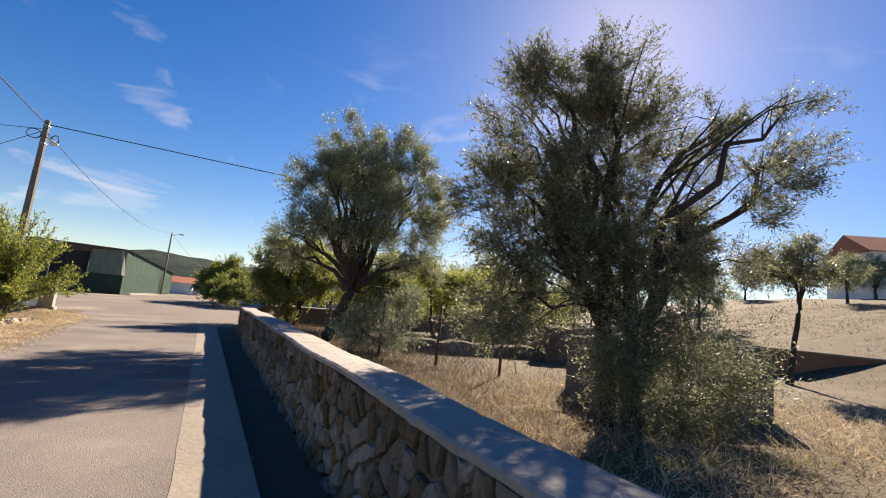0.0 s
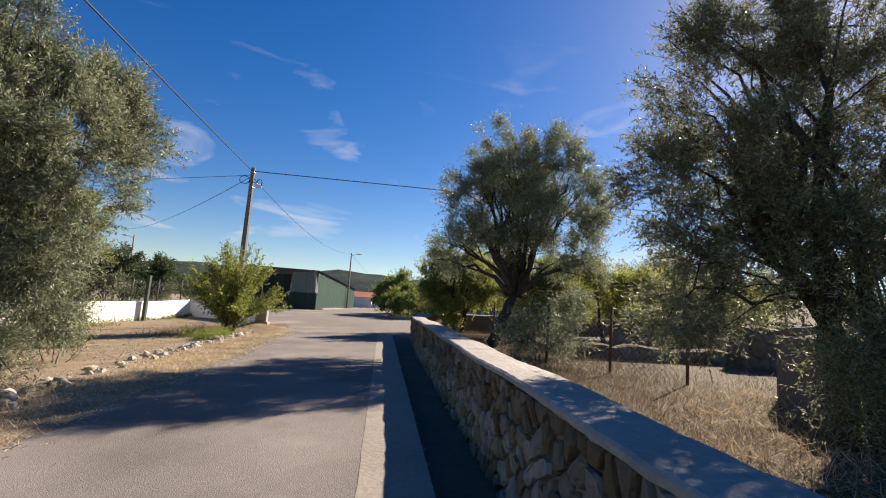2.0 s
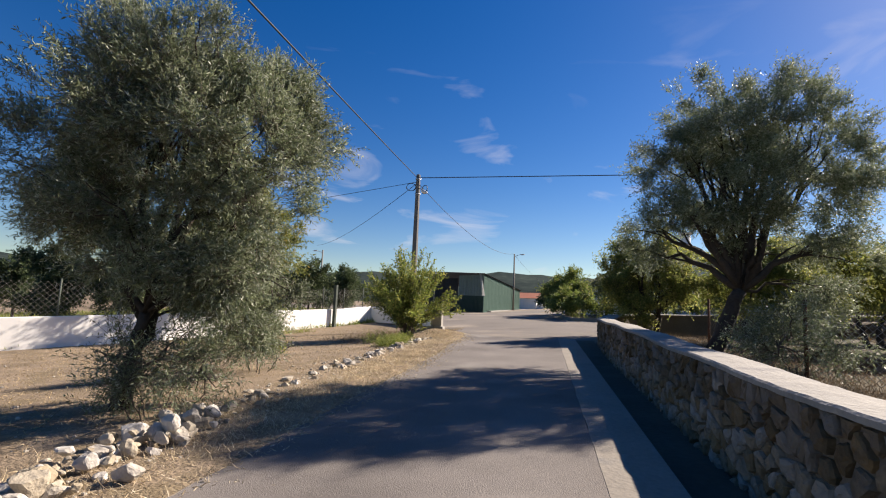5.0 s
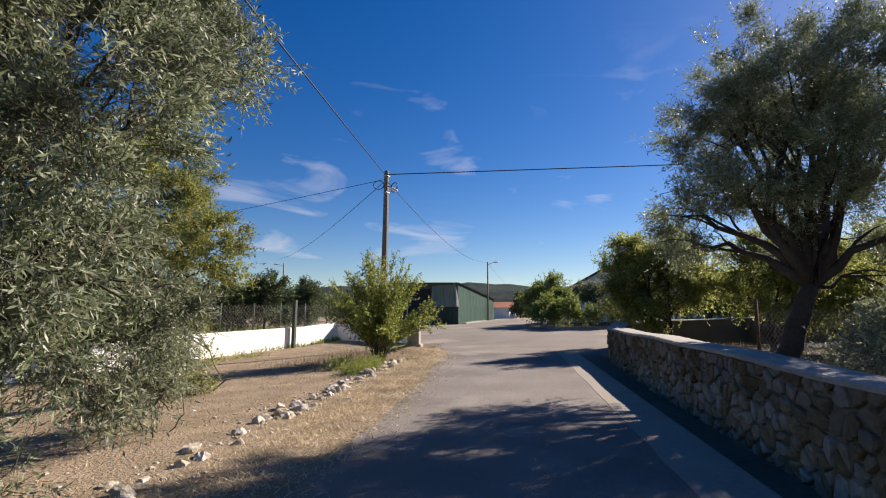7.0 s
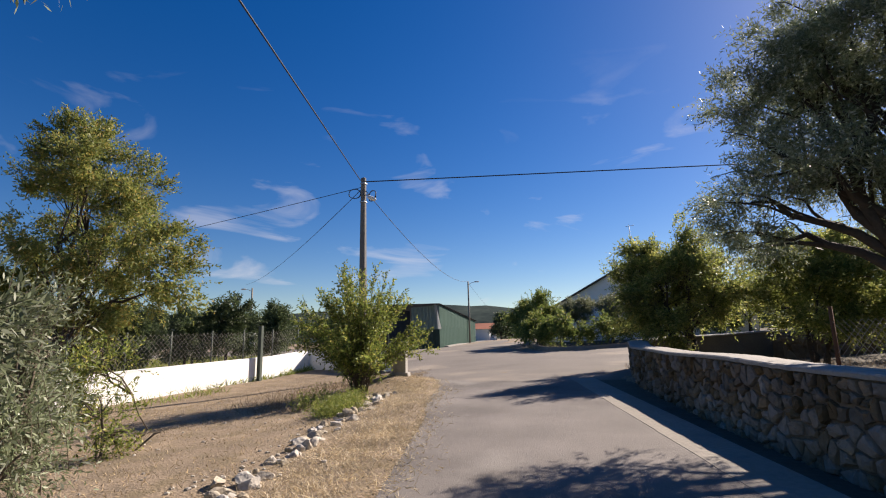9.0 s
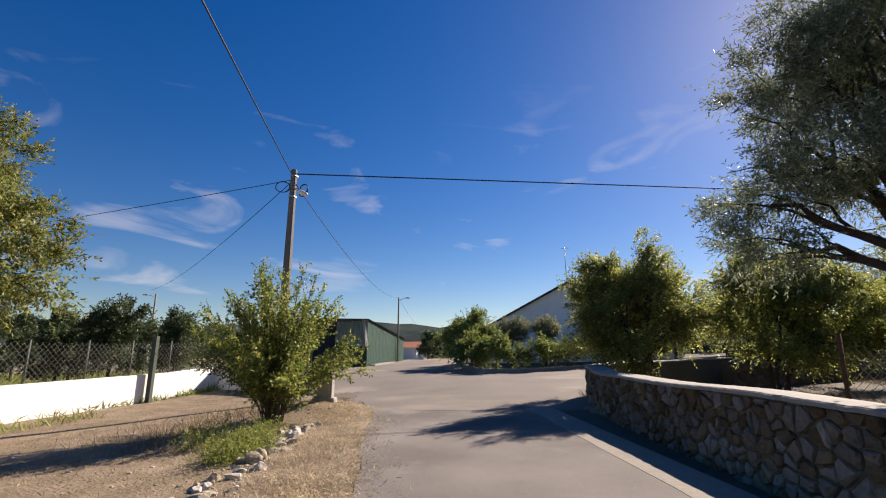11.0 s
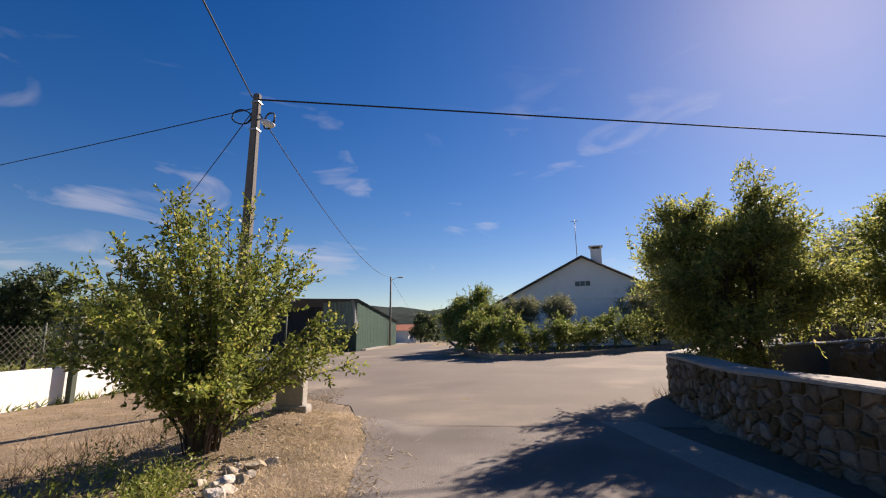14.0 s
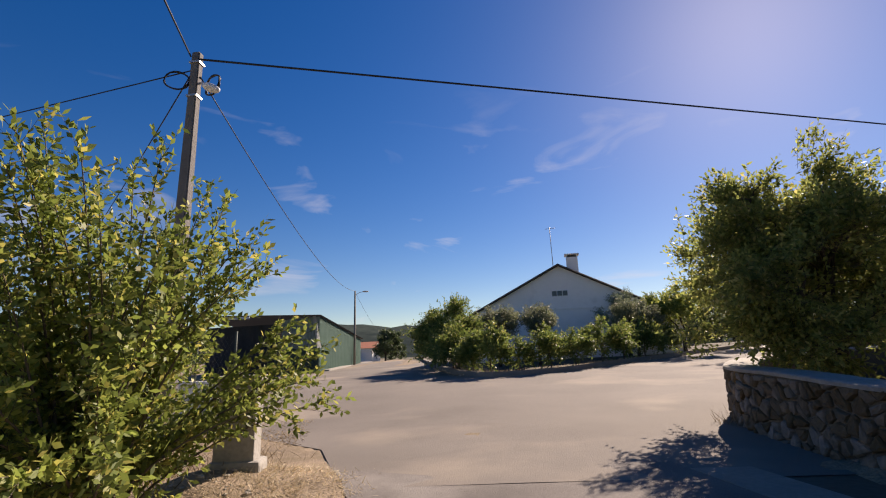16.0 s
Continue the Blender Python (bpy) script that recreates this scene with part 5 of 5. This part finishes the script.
# ---- hills ----
bm = bmesh.new()
ridge = []
for i in range(121):
    an = radians(-100 + 200 * i / 120)
    R = 1150
    h = 68 + 30 * noise.noise(Vector((i * 0.07, 3.1, 0))) + 16 * noise.noise(Vector((i * 0.31, 7.7, 0))) + 7 * noise.noise(Vector((i * 1.7, 1.2, 0)))
    ridge.append([bm.verts.new((math.sin(an) * r, math.cos(an) * r, z)) for r, z in ((R - 420, -4.0), (R - 200, h * 0.45), (R, h), (R + 150, -10.0))])
for a, b in zip(ridge, ridge[1:]):
    for j in range(3):
        bm.faces.new((a[j], a[j + 1], b[j + 1], b[j]))
tagged(part("backdrop_hills", bm, M_HILL, smooth=True), "low wooded hills on the horizon", "hills", kind="structure")


# ---- rocks along the verge ----
def rock_mesh(seed, flat=0.7):
    """A broken limestone lump: a ball cut by planes, left with hard edges."""
    rng = np.random.default_rng(seed)
    bm = bmesh.new()
    bmesh.ops.create_icosphere(bm, subdivisions=3, radius=1)
    cuts = [unit(rng.normal(size=3)) for _ in range(11)]
    deep = rng.uniform(0.48, 0.74, 11)
    for v_ in bm.verts:
        p = np.array(v_.co)
        for c, lim in zip(cuts, deep):
            d = p @ c
            if d > lim:
                p = p - c * (d - lim)
        p *= 1 + 0.07 * noise.noise(Vector(p * 2.6 + seed)) + 0.035 * noise.noise(Vector(p * 7 + seed))
        v_.co = Vector((p[0] * 1.15, p[1] * 0.85, p[2] * flat))
    me = bpy.data.meshes.new("rock")
    bm.to_mesh(me)
    bm.free()
    me.materials.append(M_ROCK)
    return me


rocks = [rock_mesh(100 + k, 0.58 + 0.06 * k) for k in range(8)]
ROCK_LINE = spline([(-5.1, 1.4), (-5.7, 3.0), (-6.35, 4.6), (-7.3, 6.5), (-7.85, 8.1), (-8.45, 10.0), (-9.15, 12.1), (-9.75, 14.0), (-10.55, 17.0), (-11.25, 18.9), (-11.85, 20.3)], 0.2)
rr = np.random.default_rng(77)
n_rock = 0
for i, p in enumerate(ROCK_LINE):
    pile = p[1] < 5.6
    dens = 6.4 if pile else 1.7 if p[1] < 8.5 else 2.6
    for _ in range(rr.poisson(dens)):
        if n_rock > 295:
            break
        n_rock += 1
        x, y = p[0] + rr.normal(0, 0.24 if pile else 0.15), p[1] + rr.normal(0, 0.12)
        s = float(np.clip(rr.lognormal(-2.42, 0.36), 0.045, 0.15))
        ob = new("rock", rocks[int(rr.integers(8))])
        ob.matrix_basis = pose(x, y, gz(x, y) + s * 0.3 - 0.02 + (abs(rr.normal(0, 0.08)) if pile else 0), rr.uniform(-25, 25), rr.uniform(-25, 25), rr.uniform(0, 360)) @ Matrix.Diagonal((s, s, s, 1))
        tagged(ob, "rough pale limestone rock on the verge", "rock", "rocks along the verge")

# loose chips of the same stone, trodden into the verge and the field
rc = np.random.default_rng(79)
CV, CF = [], []
for k in range(620):
    if k < 420:
        q = ROCK_LINE[int(rc.integers(len(ROCK_LINE)))]
        x, y = q[0] + rc.normal(-0.05, 0.3), q[1] + rc.normal(0, 0.2)
    else:
        y = rc.uniform(3, 20)
        x = -7.6 - (y - 6) * 0.27 - abs(rc.normal(0, 2.6))
    r = float(np.clip(rc.lognormal(-3.8, 0.45), 0.01, 0.045))
    o, z = len(CV), gz(x, y) + 0.012
    an = rc.uniform(0, 6.28)
    for up in (-0.6, 0.35, 0.6):
        for i in range(5):
            rr_ = r * (1.0 if up < 0.5 else 0.55) * rc.uniform(0.75, 1.2)
            CV.append((x + rr_ * math.cos(an + i * 1.2566), y + rr_ * 0.8 * math.sin(an + i * 1.2566), z + r * up * rc.uniform(0.8, 1.2)))
    for a in (0, 5):
        CF += [(o + a + i, o + a + (i + 1) % 5, o + a + 5 + (i + 1) % 5, o + a + 5 + i) for i in range(5)]
    CF.append(tuple(o + 10 + i for i in range(5)))
tagged(mesh_object("stone_chips", CV, CF, M_ROCK), "small pale stone chips scattered on dry earth", "gravel", kind="stuff")


# ---- grass, straw and weeds ----
def blades(name, rng, xs, ys, height, width, mat, label, flat=0.0, lift=0.0):
    n = len(xs)
    z = np.array([gz(a, b) for a, b in zip(xs, ys)]) - 0.01 + lift
    p = np.stack([xs, ys, z], 1)
    d = rng.normal(0, 0.45 + flat * 2, (n, 3))
    d[:, 2] = 1.0 - 0.86 * flat + rng.uniform(0, 0.2, n)
    d = unit(d)
    h = height * rng.uniform(0.45, 1.3, (n, 1))
    w = unit(np.cross(d, rng.normal(size=(n, 3)))) * width * rng.uniform(0.6, 1.3, (n, 1))
    bend = unit(rng.normal(size=(n, 3))) * h * 0.22
    mid = p + d * h * 0.55
    tip = p + d * h + bend
    co = np.stack([p - w, p + w, mid + w * 0.8, mid - w * 0.8], 1)
    co2 = np.stack([mid - w * 0.8, mid + w * 0.8, tip + w * 0.12, tip - w * 0.12], 1)
    return tagged(quads_mesh(name, np.concatenate([co, co2]), mat), label, "grass", kind="stuff")


rs = np.random.default_rng(88)


def along(points, n, spread):
    pts = np.array(spline(points, 0.1))
    k = rs.integers(0, len(pts), n)
    return pts[k, 0] + rs.normal(0, 1, n) * spread, pts[k, 1] + rs.normal(0, 0.1, n)


VERGE = [(-5.4, 1.5), (-6.0, 4.6), (-6.8, 7.4), (-7.7, 10.8), (-8.7, 14.0), (-9.9, 17.2), (-10.7, 19.4), (-11.4, 21.4)]
x, y = along(VERGE, 84000, 0.42)
blades("straw_litter", rs, x, y, 0.11, 0.005, L_STRAW, "trodden straw on the road verge", 0.75)
x, y = along([(a - 0.15, b) for a, b in VERGE], 4200, 0.5)
blades("verge_grass", rs, x, y, 0.14, 0.003, L_STRAW, "short dry grass on the verge", 0.2)
x, y = rs.uniform(-21, -7.0, 125000), rs.uniform(2.5, 27, 125000)
keep = (x < -7.6 - (y - 6) * 0.27)
blades("field_straw", rs, x[keep], y[keep], 0.085, 0.005, L_GOLD, "thin dead grass on bare earth", 0.6)
n = 34000
y = rs.uniform(2.5, 26, n)
x = -7.4 - (y - 6) * 0.27 - np.abs(rs.normal(0, 4.0, n))
blades("leaf_litter", rs, x, y, 0.06, 0.010, L_RUSSET, "brown fallen leaves on the dry ground", 0.95)
x, y = along([(-11.0, 14.8), (-12.4, 17.0), (-13.0, 19.0)], 9000, 1.0)
blades("leaf_litter", rs, x, y, 0.06, 0.014, L_RUSSET, "brown fallen leaves below a quince bush", 0.95)


def weed_patch(name, x, y, mat, label, twig, leaf, per=9, up=0.9):
    n = len(x)
    base = np.stack([x, y, np.array([gz(a, b) for a, b in zip(x, y)])], 1)
    way = unit(rs.normal(0, 0.6, (n, 3)) + np.array([0, 0, up * 1.4]))
    return tagged(quads_mesh(name, leaves(rs, base, way, twig, per, leaf[0], leaf[1], 0.3), mat), label, "weeds", kind="stuff")


x, y = along([(-10.4, 14.6), (-10.75, 15.8), (-11.4, 17.6)], 22, 0.17)
k = rs.integers(0, 22, 1100)
x, y = x[k] + rs.normal(0, 0.12, 1100), y[k] + rs.normal(0, 0.15, 1100)
weed_patch("green_weeds", x, y, L_WEED, "bright green weeds behind the rocks", 0.34, (0.055, 0.018))
x, y = along([(-11.2, 15.4), (-11.9, 17.0), (-12.3, 17.9)], 12, 0.22)
k = rs.integers(0, 12, 150)
x, y = x[k] + rs.normal(0, 0.12, 150), y[k] + rs.normal(0, 0.14, 150)
weed_patch("tall_weeds", x - 0.3, y, L_WEED, "leafy green weeds beside a bush", 0.5, (0.06, 0.022))
x, y = along([(-12.4, 15.5), (-13.6, 17.5), (-14.2, 20.0), (-13.2, 22.5)], 1500, 0.8)
blades("dead_weeds", rs, x, y, 0.3, 0.005, L_RUSSET, "brown dead weeds under a bush", 0.1)
x, y = along([(-19.0, 13.0), (-19.6, 16.5), (-20.0, 21.0)], 380, 0.3)
blades("wall_weeds", rs, x, y, 0.4, 0.012, L_WEED, "yellow-green weeds at the foot of a white wall", 0.15)
x, y = -21.6 - 26 * rs.uniform(0, 1, 48000) ** 1.4, rs.uniform(0, 42, 48000)
blades("garden_lawn", rs, x, y, 0.34, 0.026, L_WEED, "rough green grass behind a white wall", 0.2)
# behind the stone wall: tall straw, brush
n = 70000
y = rs.uniform(1.0, 20, n)
x = 1.25 - 0.29 * y + 0.75 + np.abs(rs.normal(0, 3.2, n))
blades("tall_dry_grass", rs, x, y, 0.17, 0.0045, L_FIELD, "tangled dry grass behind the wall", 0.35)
x, y = along([(2.2, 2.6), (3.4, 4.6), (3.6, 7.6), (4.6, 10.5)], 7000, 0.9)
blades("tangled_straw", rs, x, y, 0.34, 0.0055, L_STRAW, "pale tangled straw below an olive tree", 0.6)
x, y = along([(6.5, 4.5), (8.5, 6.5), (9.5, 9.5)], 7000, 1.3)
blades("tangled_straw", rs, x, y, 0.34, 0.006, L_STRAW, "pale tangled straw beside an old tank", 0.6)
y = rs.uniform(5, 24, 26000)
x = 1.25 - 0.29 * y + 0.9 + np.abs(rs.normal(0, 3.0, 26000))
blades("dead_brush", rs, x, y, 0.26, 0.004, L_RUSSET, "dead brown brush along the fence", 0.1)
x, y = 5 + 38 * rs.uniform(0, 1, 40000) ** 1.5, rs.uniform(5, 40, 40000)
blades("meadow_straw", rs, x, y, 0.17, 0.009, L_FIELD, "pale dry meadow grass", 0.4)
x, y = along([(2.4, 4.2), (4.2, 4.6), (6.0, 4.7)], 1500, 0.35)
blades("green_tufts", rs, x, y + 0.4, 0.13, 0.007, L_WEED, "small green and yellow tufts below an olive", 0.2)
x, y = along([(-12.0, 45.6), (-10.3, 40.2), (-8.8, 38.4), (-5.9, 39.4), (-2.6, 43.4), (5.6, 52.2)], 5000, 0.8)
blades("garden_grass", rs, x + 0.5, y + 0.9, 0.2, 0.012, L_STRAW, "dry grass under the vines", 0.3)

# ---- stones of the road wall, the nearest stretch as single pieces ----
cells = rubble_cells(rw, 0.3, WALL_LEN[-1] - 0.3, -0.36, 0.872, 0.205, 0.15)
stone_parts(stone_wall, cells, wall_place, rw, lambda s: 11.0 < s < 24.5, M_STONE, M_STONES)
